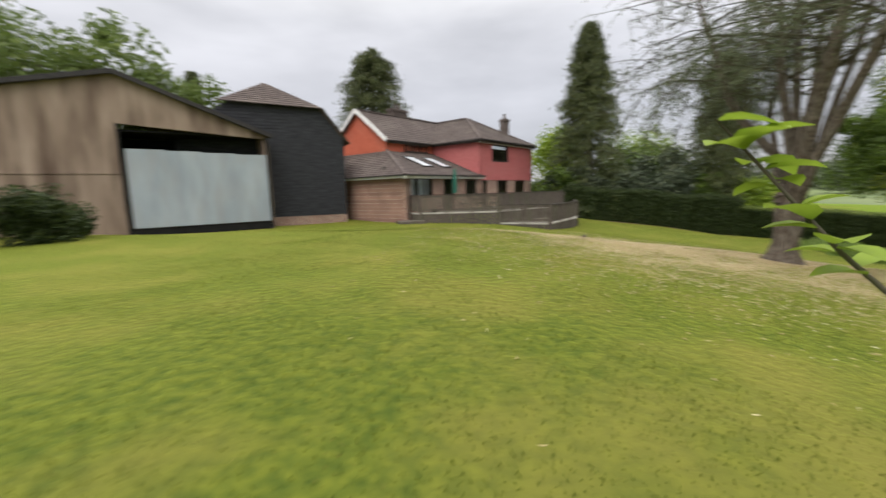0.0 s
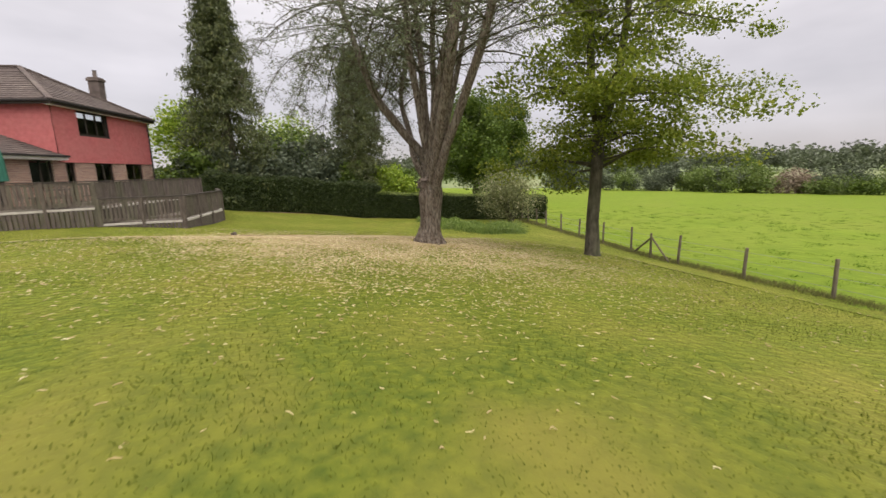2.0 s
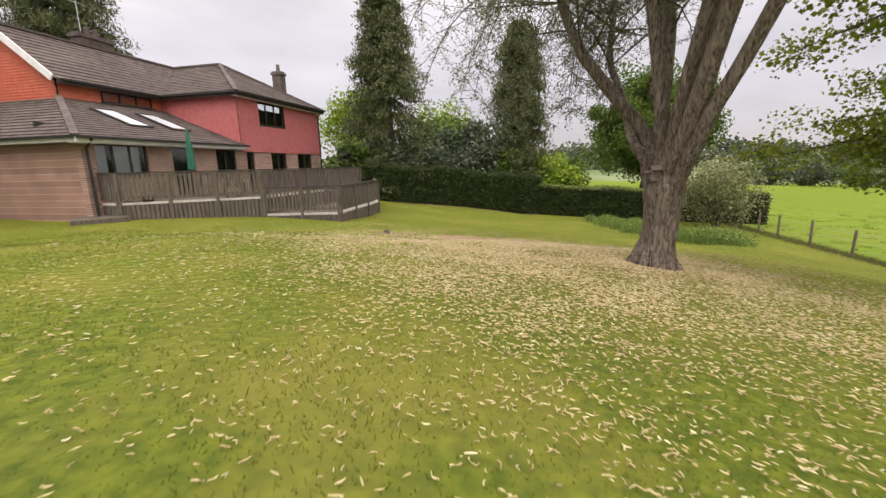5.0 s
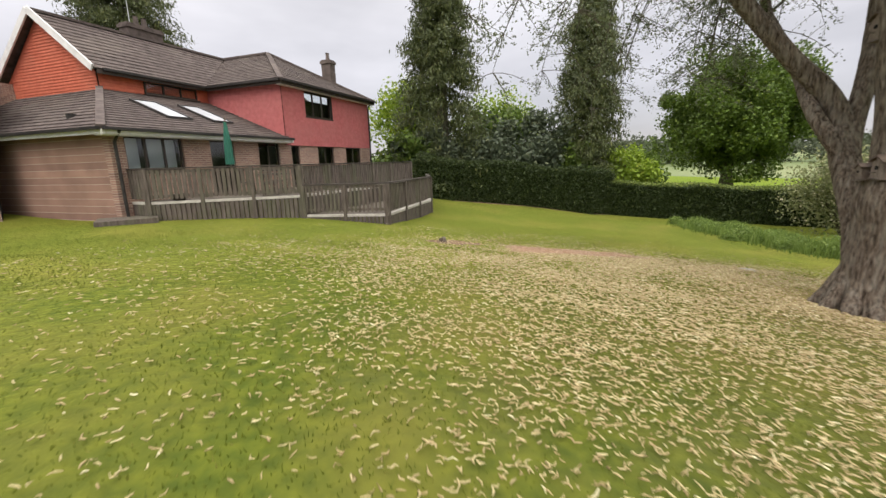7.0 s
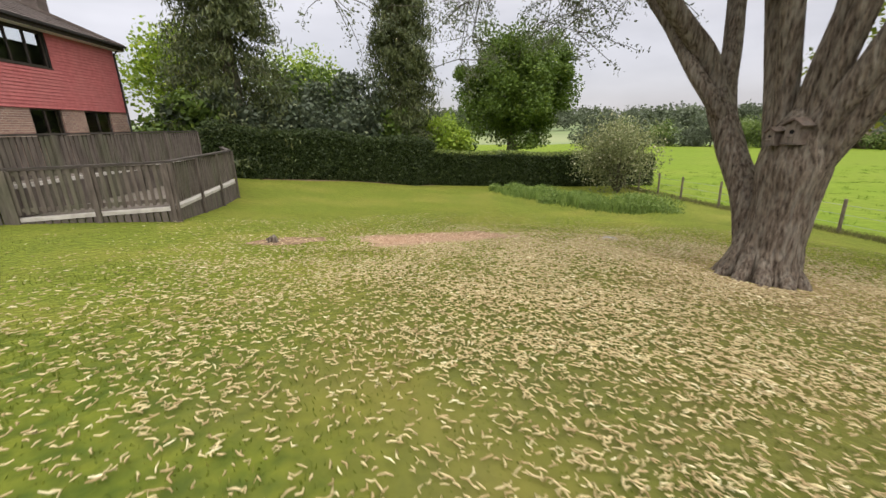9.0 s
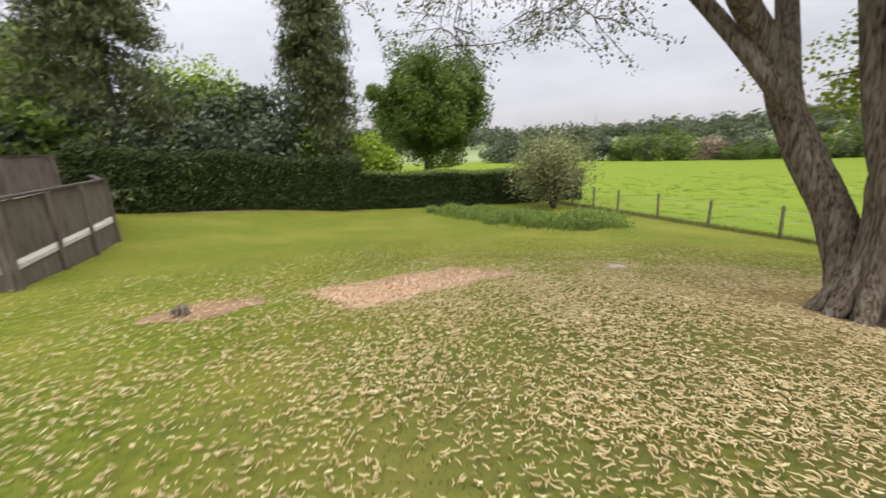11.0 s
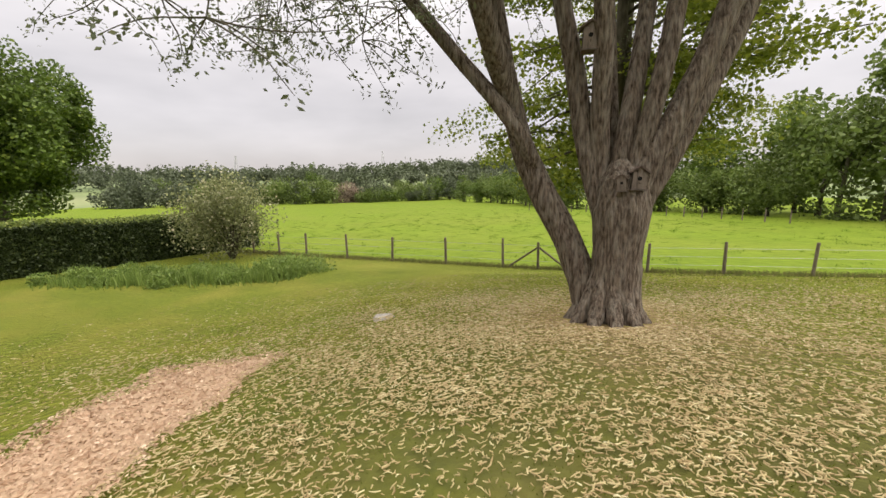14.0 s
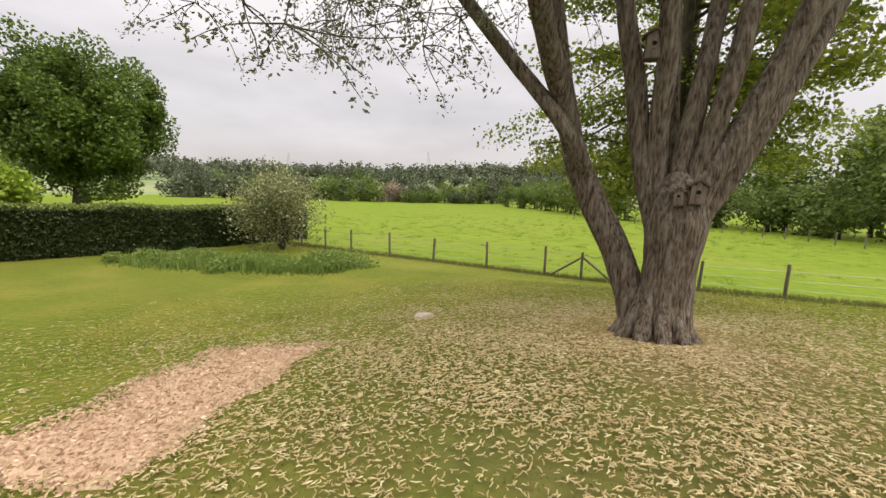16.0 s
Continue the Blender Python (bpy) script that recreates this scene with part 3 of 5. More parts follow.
r = Mesh()
px, py = W / 2, W / 2
r.courses((-OH, ry, HE), (-OH, -OH, HE), (px, ry, HR), (px, py, HR), 0.3, 0.035)
r.courses((-OH, -OH, HE), (W + OH, -OH, HE), (px, py, HR), (px, py, HR), 0.3, 0.035)
r.courses((W + OH, -OH, HE), (W + OH, ry, HR - 0.9), (px, py, HR), (px, ry, HR), 0.3, 0.035)
coursed("wing_roof", r, ROOF, house, "brown tiled hipped wing roof")
r = Mesh()
r.courses((-LX - OH, -OH, HXE), (0.15, -OH, HXE), (-LG, D, 5.17), (0.15, D, 5.17), 0.3, 0.035)
r.courses((-LX - OH, D + S, HXE), (-LX - OH, -OH, HXE), (-LG, D + S, 5.17), (-LG, D, 5.17), 0.3, 0.035)
coursed("extension_roof", r, ROOF, house, "brown tiled lean-to roof")
c = Mesh()
for a, b in (((-OH, -OH, HE), (px, py, HR)), ((W + OH, -OH, HE), (px, py, HR)), ((px, py, HR), (px, ry, HR)), ((-LG - 0.3, ry, HR), (W + OH, ry, HR)), ((-LX - OH, -OH, HXE), (-LG, D, 5.17))):
    c.beam(Vector(a) + Vector((0, 0, 0.05)), Vector(b) + Vector((0, 0, 0.05)), 0.22, 0.1)
part("ridge_tiles", c, ROOF, house)
c = Mesh()
c.box((-LX - OH, -OH - 0.02, HXE - 0.16), (0.12, -OH + 0.02, HXE - 0.01)).box((-LX - OH - 0.02, -OH + 0.02, HXE - 0.16), (-LX - OH + 0.02, D + S, HXE - 0.01))
part("fascia", c, WHITE, house, "white fascia board")
c = Mesh()
c.box((-OH - 0.02, -OH - 0.02, HE - 0.17), (W + OH, -OH + 0.02, HE - 0.02)).box((-OH - 0.02, -OH + 0.02, HE - 0.17), (-OH + 0.02, D - OH, HE - 0.02)).box((-LG - 0.2, D - OH - 0.02, HE - 0.17), (-OH - 0.02, D - OH + 0.02, HE - 0.02))
part("upper_fascia", c, FRAME, house)
c = Mesh()
c.box((-OH, -OH + 0.02, HE - 0.19), (W + OH, -0.04, HE - 0.15)).box((-LX - OH, -OH + 0.02, HXE - 0.19), (0, 0, HXE - 0.16))
part("soffit", c, WHITE, house)
c = Mesh()
for a, b in (((-OH, -OH - 0.08, HE), (W + OH, -OH - 0.08, HE)), ((-OH - 0.08, -OH, HE), (-OH - 0.08, D - OH, HE)), ((-LX - OH, -OH - 0.08, HXE), (0.1, -OH - 0.08, HXE)), ((-LX - OH - 0.08, -OH, HXE), (-LX - OH - 0.08, D + S, HXE)), ((-LG, D - OH - 0.06, HE), (-OH, D - OH - 0.06, HE))):
    c.beam(a, b, 0.11, 0.09)
part("gutter", c, BLACKTRIM, house, "dark brown gutter")
for x, z0, z1 in ((-LX + 0.12, 0.5, HXE), (W - 0.06, -0.2, HE)):
    part("downpipe", Mesh().tube([(x, -0.09, z0), (x, -0.09, z1 - 0.35), (x, -OH - 0.05, z1 - 0.05)], [0.045] * 3, 8), BLACKTRIM, house)
for s in (1, -1):
    a, b = Vector((-LG - 0.34, ry, HR + 0.02)), Vector((-LG - 0.34, ry - s * (S / 2 + OH), HE + 0.0))
    part("bargeboard", Mesh().beam(a, b, 0.06, 0.26), WHITE, house, "white bargeboard")
for x in (-4.72, -2.78):
    k = Mesh()
    def on_roof(a, y, up=0.0):
        return (a, y, HXE + (y + OH) * (5.17 - HXE) / (D + OH) + up)
    k.face(on_roof(x, 1.15, 0.08), on_roof(x + 0.95, 1.15, 0.08), on_roof(x + 0.95, 3.0, 0.08), on_roof(x, 3.0, 0.08))
    # Opaque pale face in place of glass; the reflected sky is its colour.
    sk = part("skylight", k, SKYPALE, house, "roof window coloured pale for its sky reflection")
    k = Mesh()
    for a, b in (((x, 1.15), (x + 0.95, 1.15)), ((x, 3.0), (x + 0.95, 3.0)), ((x, 1.15), (x, 3.0)), ((x + 0.95, 1.15), (x + 0.95, 3.0))):
        k.beam(on_roof(*a, 0.06), on_roof(*b, 0.06), 0.08, 0.1)
    part("skylight_frame", k, BLACKTRIM, sk)


def chimney(x, y, z0, z1, w, pots):
    k = Mesh().box((x - w / 2, y - 0.3, z0), (x + w / 2, y + 0.3, z1)).box((x - w / 2 - 0.06, y - 0.36, z1 - 0.22), (x + w / 2 + 0.06, y + 0.36, z1 - 0.08))
    ch = part("chimney", k, ROOF, house, "brick chimney stack")
    for i in range(pots):
        xx = x + (i - (pots - 1) / 2) * 0.4
        part("chimney_pot", Mesh().tube([(xx, y, z1), (xx, y, z1 + 0.1), (xx, y, z1 + 0.4), (xx, y, z1 + 0.42)], [0.14, 0.12, 0.1, 0.13], 10), ROOF, ch)


chimney(7.0, 2.1, 6.2, 8.3, 0.55, 1)
chimney(-0.4, ry + 0.5, 7.4, 8.9, 1.7, 2)
part("aerial", Mesh().tube([(-0.9, ry + 0.5, 8.8), (-0.9, ry + 0.5, 10.4)], [0.02, 0.02], 6).beam((-1.3, ry + 0.5, 10.3), (-0.5, ry + 0.5, 10.3), 0.02, 0.02), METALG, house)

# ---- deck ----
deck = thing("deck", pose(0, 0, 0), "weathered timber deck in two levels with slatted rails", "deck")
UP = [(-3.5, 20.6), (-2.75, 20.0), (1.65, 20.15), (5.2, 24.6), (6.45, 26.2)]
LOW = [(1.75, 20.1), (4.35, 19.05), (6.78, 23.35), (7.5, 27.2)]


def rail(pts, floor, top, half):
    """Posts, slats, top rail, pale deck edge and skirting boards along a line."""
    rnd = random.Random(len(pts) * 7)
    for (x0, y0), (x1, y1) in zip(pts, pts[1:]):
        d = Vector((x1 - x0, y1 - y0, 0))
        n = max(1, round(d.length / 1.5))
        ang = math.degrees(math.atan2(y1 - y0, x1 - x0))
        base = pose(x0, y0, 0, 0, 0, ang)
        part("top_rail", Mesh().box((-0.05, -0.07, top - 0.045), (d.length + 0.05, 0.07, top), base), DECKDARK, deck, "dark capped top rail")
        part("mid_rail", Mesh().box((0, -0.02, top - 0.16), (d.length, 0.025, top - 0.07), base).box((0, -0.02, floor + 0.12), (d.length, 0.025, floor + 0.2), base), DECK, deck)
        part("deck_edge", Mesh().box((0, -0.06, floor - 0.075), (d.length, 0.12, floor), base), DECKPALE, deck, "deck edge coloured pale as if lit from above")
        for k in range(n + 1):
            f = k / n
            zg = gz(x0 + d.x * f, y0 + d.y * f) - 0.1
            part("post", Mesh().box((d.length * f - 0.05, -0.11, min(zg, floor - 0.3)), (d.length * f + 0.05, -0.062, top - 0.042), base), DECK, deck)
        m = int(d.length / 0.135)
        for k in range(m):
            f = (k + 0.5) / m
            w = half * rnd.uniform(0.92, 1.08)
            part("slat", Mesh().box((d.length * f - w, -0.05, floor + 0.08 + rnd.uniform(-0.01, 0.01)), (d.length * f + w, -0.022, top - 0.06), base), DECK, deck)
        for k in range(m):
            f = (k + 0.5) / m
            zg = gz(x0 + d.x * f, y0 + d.y * f) - 0.05
            if floor - 0.09 - zg > 0.05:
                part("skirt_board", Mesh().box((d.length * f - 0.058, -0.045, zg), (d.length * f + 0.058, -0.02, floor - 0.082), base), DECK, deck)


rail(UP, 1.12, 2.14, 0.048)
rail(LOW, 0.46, 1.48, 0.036)
k = Mesh()
pts = [(-3.5, 20.65), (-2.7, 20.1), (1.65, 20.25), (5.1, 24.65), (6.35, 26.25), (6.9, 29.6), (5.2, 32.6), (0.8, 26.3)]
k.face(*[(x, y, 1.1) for x, y in pts]).face(*[(x, y, 0.98) for x, y in reversed(pts)])
part("deck_floor", k, DECK, deck)
k = Mesh()
pts = [(1.8, 20.2), (4.35, 19.2), (6.68, 23.35), (7.4, 27.2), (6.25, 26.2)]
k.face(*[(x, y, 0.44) for x, y in pts]).face(*[(x, y, 0.34) for x, y in reversed(pts)])
part("lower_floor", k, DECK, deck)
k = Mesh().box((-0.75, -0.6, 0.42), (0.75, 0.6, 0.6))
step = part("step", k, DECK, None)
step.name = "wooden_step"
step.matrix_world = pose(-3.3, 19.75, 0.1, 0, 0, 20)
tagged(step, "low wooden step on the grass beside the deck", "step")

# closed parasol on the deck
par = thing("parasol", pose(-0.9, 22.5, 1.1), "closed green parasol standing on the deck", "parasol")
part("pole", Mesh().tube([(0, 0, 0), (0, 0, 2.75)], [0.025, 0.025], 8), FENCE_WOOD, par)
pm = Mesh()
for k in range(8):
    a = k * math.pi / 4
    pm.tube([(0.03 * math.cos(a), 0.03 * math.sin(a), 2.6), (0.08 * math.cos(a), 0.08 * math.sin(a), 1.9), (0.1 * math.cos(a), 0.1 * math.sin(a), 1.1)], [0.02, 0.05, 0.06], 6)
part("canopy", pm, GREENCLOTH, par)
part("base", Mesh().tube([(0, 0, 0), (0, 0, 0.08)], [0.28, 0.26], 14), FRAME, par)

# ---- barns ----
CB_A, CB_ANG = Vector((-15.5, 14.2, 0)), math.degrees(math.atan2(4.2, 4.7))
conc = thing("concrete_barn", pose(CB_A.x, CB_A.y, 0, 0, 0, CB_ANG), "stained concrete barn with a wide sheet-metal sliding door", "barn")
part("front_wall", Mesh().prism([(-9, -0.2), (0.05, -0.2), (0.05, 5.72), (6.15, 5.34), (6.35, 5.46), (0.05, 7.86), (-9, 5.45)], 0.0, 0.2), CONCRETE, conc)
part("pier", Mesh().box((6.12, 0.0, 0.3), (6.4, 0.3, 5.3)), CONCRETE, conc)
part("wall_joint", Mesh().box((-9, -0.03, 3.5), (0.0, -0.001, 3.58)), CONCRETE, conc)
part("side_wall", Mesh().box((6.2, 0.3, 0), (6.4, 12, 5.4)), CONCRETE, conc)
m = Mesh()
m.face((-9.2, -0.25, 5.62), (0.05, -0.25, 7.95), (0.05, 14, 7.95), (-9.2, 14, 5.62))
m.face((0.05, -0.25, 7.95), (6.6, -0.25, 5.5), (6.6, 14, 5.5), (0.05, 14, 7.95))
part("roof", m, ROOF, conc)
m = Mesh().beam((-9.2, -0.22, 5.6), (0.05, -0.22, 7.92), 0.12, 0.2).beam((0.05, -0.22, 7.92), (6.6, -0.22, 5.48), 0.12, 0.2)
part("verge", m, BLACKTRIM, conc)
# Added near-black boxes close the barn so its opening reads as shade.
part("barn_shade_lining", Mesh().box((-8.9, 3.0, 0), (6.2, 3.1, 5.4)).box((0.05, 0.3, 0.6), (6.2, 3, 0.7)).box((-8.9, 0.21, 5.42), (6.2, 3.1, 5.5)).box((-1.0, 0.25, 0), (-0.9, 3, 5.4)), DARK, conc)
door = part("sliding_door", Mesh().box((0.14, -0.07, 0.98), (6.24, -0.05, 4.5)), FENCE_WOOD, conc, "grey galvanised sheet sliding door")
for k in range(4):
    part("metal_sheet", Mesh().box((0.17 + k * 1.515, -0.1 - 0.004 * (k % 2), 1.0), (0.17 + k * 1.515 + 1.518, -0.072, 4.62 - 0.04 * k)), SHEET, door)
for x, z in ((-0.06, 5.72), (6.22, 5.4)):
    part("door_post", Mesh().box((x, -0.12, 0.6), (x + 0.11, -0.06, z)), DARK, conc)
# Near-black strip draws the shadow gap under the sliding door.
part("sill_shadow_strip", Mesh().box((0.06, -0.05, 0.5), (6.22, 0.1, 1.0)), DARK, conc)

BB_ANG = math.degrees(math.atan2(2.2, 3.7))
blk = thing("black_barn", pose(-11.5, 19.7, 0, 0, 0, BB_ANG), "black weatherboarded barn with a half-hipped tiled roof", "barn")
part("brick_plinth", Mesh().box((-4.6, 0, 0), (4.4, 0.3, 1.1)), BRICK_A, blk)
part("back_board", Mesh().face((-4.5, 0.1, 1.1), (4.35, 0.1, 1.1), (4.5, 0.1, 5.7), (3.03, 0.1, 7.45), (-1.6, 0.1, 7.6), (-4.5, 0.1, 5.7)), DARK, blk)
z = 1.08
while z < 7.45:
    half_r = 4.42 if z < 5.7 else 4.42 - (z - 5.7) * 0.85
    half_l = -4.4 if z < 5.7 else -4.4 + (z - 5.7) * 1.5
    part("board", Mesh().beam((half_l, 0.02, z + 0.09), (half_r, 0.02, z + 0.09), 0.03, 0.19).box((half_l, -0.02, z), (half_r, 0.02, z + 0.02)), BLACKBOARD, blk)
    z += 0.175
part("side_wall", Mesh().box((4.2, 0.1, 0), (4.4, 9, 5.7)), BLACKBOARD, blk)
m = Mesh()
m.courses((-2.3, -0.3, 7.5), (3.3, -0.3, 7.35), (0.3, 2.0, 9.1), (0.3, 2.0, 9.1), 0.25, 0.03)
m.courses((4.8, -0.2, 5.4), (4.8, 10, 5.4), (0.3, 2.0, 9.1), (0.3, 10, 9.1), 0.25, 0.03)
m.courses((-5, 10, 5.4), (-5, -0.2, 5.4), (0.3, 10, 9.1), (0.3, 2.0, 9.1), 0.25, 0.03)
roof = coursed("roof", m, ROOF, blk)
part("roof_corner", Mesh().face((3.3, -0.3, 7.35), (4.8, -0.25, 5.4), (0.3, 2.0, 9.1)), ROOF, roof)

# ---- trees ----


def limb(p, d, length, r0, r1, seed, bend=0.15, n=7, droop=0.0):
    """Points and radii of a bending limb."""
    rnd = random.Random(seed)
    p, d = Vector(p), Vector(d).normalized()
    pts, rad = [p.copy()], [r0]
    for k in range(n):
        d = (d + Vector((rnd.uniform(-1, 1), rnd.uniform(-1, 1), rnd.uniform(-0.6, 0.8))) * bend + Vector((0, 0, -droop))).normalized()
        p = p + d * (length / n)
        pts.append(p.copy())
        rad.append(r0 + (r1 - r0) * (k + 1) / n)
    return pts, rad


TX, TY = 9.37, 9.18
willow = thing("willow_tree", pose(TX, TY, 0), "large multi-stemmed willow with furrowed grey bark", "tree")


def w_pts(rows):
    """Plan places and heights of a stem, taken to the tree's own foot."""
    return [Vector((x - TX, y - TY, z)) for x, y, z in rows]


trunk = Mesh()
trunk.trunk(w_pts([(9.35, 9.08, -0.4), (9.35, 9.08, 0.1), (9.35, 9.08, 0.5), (9.37, 9.06, 1.0), (9.38, 9.06, 1.45), (9.42, 9.06, 1.85), (9.44, 9.06, 2.15)]), [0.44, 0.36, 0.315, 0.32, 0.365, 0.31, 0.1], seed=2)
trunk.trunk(w_pts([(9.55, 9.28, -0.4), (9.57, 9.29, 0.1), (9.65, 9.38, 0.5), (9.8, 9.59, 1.1), (9.93, 9.86, 1.6), (10.02, 10.06, 2.05), (10.03, 10.22, 2.42)]), [0.3, 0.245, 0.21, 0.185, 0.18, 0.175, 0.145], seed=1)
for k in range(11):
    a = k * 0.57
    c, q = math.cos(a), math.sin(a)
    foot = gz(TX + 0.6 * c, TY + 0.6 * q)
    trunk.trunk([(0.6 * c + 0.03, 0.6 * q - 0.02, foot - 0.12), (0.4 * c + 0.03, 0.4 * q - 0.02, foot + 0.04), (0.25 * c + 0.03, 0.25 * q, foot + 0.36), (0.16 * c + 0.03, 0.16 * q, foot + 0.7)], [0.05, 0.1, 0.1, 0.05], 12, 0.08, k, 0.06)
part("trunk", trunk, BARK, willow, smooth=True)
STEMS = [
    (0.18, [(10.0, 10.0, 1.9), (10.12, 10.14, 2.3), (10.12, 10.24, 2.6), (9.99, 10.42, 3.0), (9.72, 10.68, 3.4), (9.1, 11.25, 4.5)]),
    (0.16, [(10.02, 9.98, 1.9), (10.17, 10.1, 2.3), (10.28, 10.15, 2.6), (10.42, 10.19, 3.0), (10.56, 10.25, 3.5), (10.8, 10.42, 4.9)]),
    (0.125, [(9.98, 9.98, 1.95), (9.84, 10.16, 2.3), (9.82, 10.38, 2.6), (9.95, 10.67, 3.0), (10.15, 10.97, 3.4), (10.45, 11.85, 4.5)]),
    (0.155, [(9.5, 9.2, 1.3), (9.6, 9.33, 1.8), (9.73, 9.47, 2.6), (9.78, 9.6, 3.4), (9.82, 9.75, 4.0), (9.9, 9.95, 5.2)]),
    (0.15, [(9.5, 9.16, 1.2), (9.58, 9.25, 1.8), (9.55, 9.32, 2.6), (9.42, 9.38, 3.4), (9.38, 9.45, 4.0), (9.25, 9.6, 5.2)]),
    (0.14, [(9.42, 9.14, 1.2), (9.43, 9.11, 1.8), (9.44, 8.99, 2.6), (9.51, 8.83, 3.4), (9.59, 8.73, 4.0), (9.75, 8.5, 5.2)]),
    (0.145, [(9.42, 9.04, 1.2), (9.4, 8.98, 1.8), (9.25, 8.82, 2.6), (9.21, 8.66, 3.4), (9.25, 8.56, 4.0), (9.3, 8.3, 5.2)]),
    (0.19, [(9.35, 9.08, 1.2), (9.3, 8.93, 1.8), (9.2, 8.55, 2.5), (9.12, 8.27, 3.2), (9.05, 8.02, 3.9), (8.92, 7.5, 5.2)]),
    (0.165, [(9.38, 8.95, 1.1), (9.33, 8.8, 1.6), (9.25, 8.42, 2.3), (9.24, 8.08, 3.0), (9.28, 7.74, 3.6), (9.4, 6.95, 5.2)]),
    (0.12, [(9.5, 9.1, 1.4), (9.72, 9.0, 2.2), (9.9, 8.98, 3.0), (10.05, 8.95, 3.8), (10.2, 8.92, 4.4), (10.45, 8.85, 5.4)]),
]
tips = []
for k, (r0, rows) in enumerate(STEMS):
    up = w_pts(rows)
    b, d = up[-1], (up[-1] - up[-2]).normalized()
    rest, rr = limb(b, d + Vector((0, 0, 0.25)), 5.5, r0 * 0.72, 0.04, k + 20, 0.12, 8)
    part("stem", Mesh().trunk(up + rest[1:], [r0 * 0.88, r0 * 0.87, r0 * 0.83, r0 * 0.79, r0 * 0.75, r0 * 0.7] + rr[1:], 20, 0.1, k + 5, 0.045), BARK, willow, smooth=True)
    tips += [(p, d) for p in ([b] + rest[1:])]
rnd = random.Random(5)
twig, leaf_pts = Mesh(), []
for p, d in tips:
    for j in range(2):
        a = rnd.uniform(0, 6.283)
        out = Vector((math.cos(a), math.sin(a), rnd.uniform(-0.1, 0.5))) + d * 0.3
        pts, rad = limb(p, out, rnd.uniform(2.2, 6.0), 0.026, 0.005, rnd.random(), 0.16, 7, 0.085)
        twig.tube(pts, rad, 5)
        for q in pts[2:]:
            for i in range(2):
                aa = rnd.uniform(0, 6.283)
                tw, tr = limb(q, (math.cos(aa), math.sin(aa), rnd.uniform(-0.5, 0.3)), rnd.uniform(0.6, 1.5), 0.008, 0.003, rnd.random(), 0.2, 4, 0.2)
                twig.tube(tw, tr, 3)
                leaf_pts += [tw[n].lerp(tw[n + 1], rnd.random()) for n in range(4) for _ in range(5)]
# long boughs that hang low over the lawn
for j, (ex, ey, ez) in enumerate(((-1.6, 4.2, 2.7), (0.3, 5.8, 3.5), (-3.6, 4.6, 3.4), (-3.2, 2.2, 3.8), (1.6, 4.4, 3.4), (-2.6, 3.4, 3.5), (-4.6, 3.2, 4.0), (-0.6, 4.9, 3.2), (-2.2, 5.2, 3.6), (-4.2, -1.0, 4.2), (-3.4, -3.6, 4.2), (2.6, 4.8, 4.0), (0.9, 4.3, 3.6), (0.4, 3.7, 3.4), (0.1, 3.1, 3.1), (-0.3, 2.7, 3.3), (1.6, 4.6, 4.2), (1.1, 3.4, 3.9), (0.8, 2.4, 3.8), (1.0, 6.6, 4.0))):
    s0 = tips[(j * 9 + 2) % len(tips)][0]
    e0 = Vector((ex + 0.2, ey, ez + 0.4))
    c0 = Vector((ex * 0.75, ey * 0.75, max(s0.z, 7.2) + 0.6))
    bough = [s0 * (1 - t) ** 2 + c0 * 2 * t * (1 - t) + e0 * t * t for t in [i / 11 for i in range(12)]]
    twig.tube(bough, [0.032 - 0.0024 * i for i in range(12)], 6)
    for q in bough[4:]:
        for i in range(5):
            aa = rnd.uniform(0, 6.283)
            tw, tr = limb(q, (math.cos(aa), math.sin(aa), rnd.uniform(-0.9, 0.2)), rnd.uniform(0.4, 1.1), 0.008, 0.003, rnd.random(), 0.25, 5, 0.12)
            twig.tube(tw, tr, 4)
            for n in (2, 3, 4, 5):
                for _ in range(12 if n > 3 else 5):
                    leaf_pts.append(tw[n] + Vector((rnd.gauss(0, 0.035), rnd.gauss(0, 0.035), rnd.gauss(0, 0.035))))
tagged(part("twig_mass", twig, BARK2, willow), kind="stuff")
rng = np.random.default_rng(3)
lp = np.array([tuple(p) for p in leaf_pts]) + rng.normal(0, 0.05, (len(leaf_pts), 3))
part("leaves", leaf_mesh("leaves", lp, 0.029, WILLOW_LEAF, rng, 0.2, 2.2), None, willow)


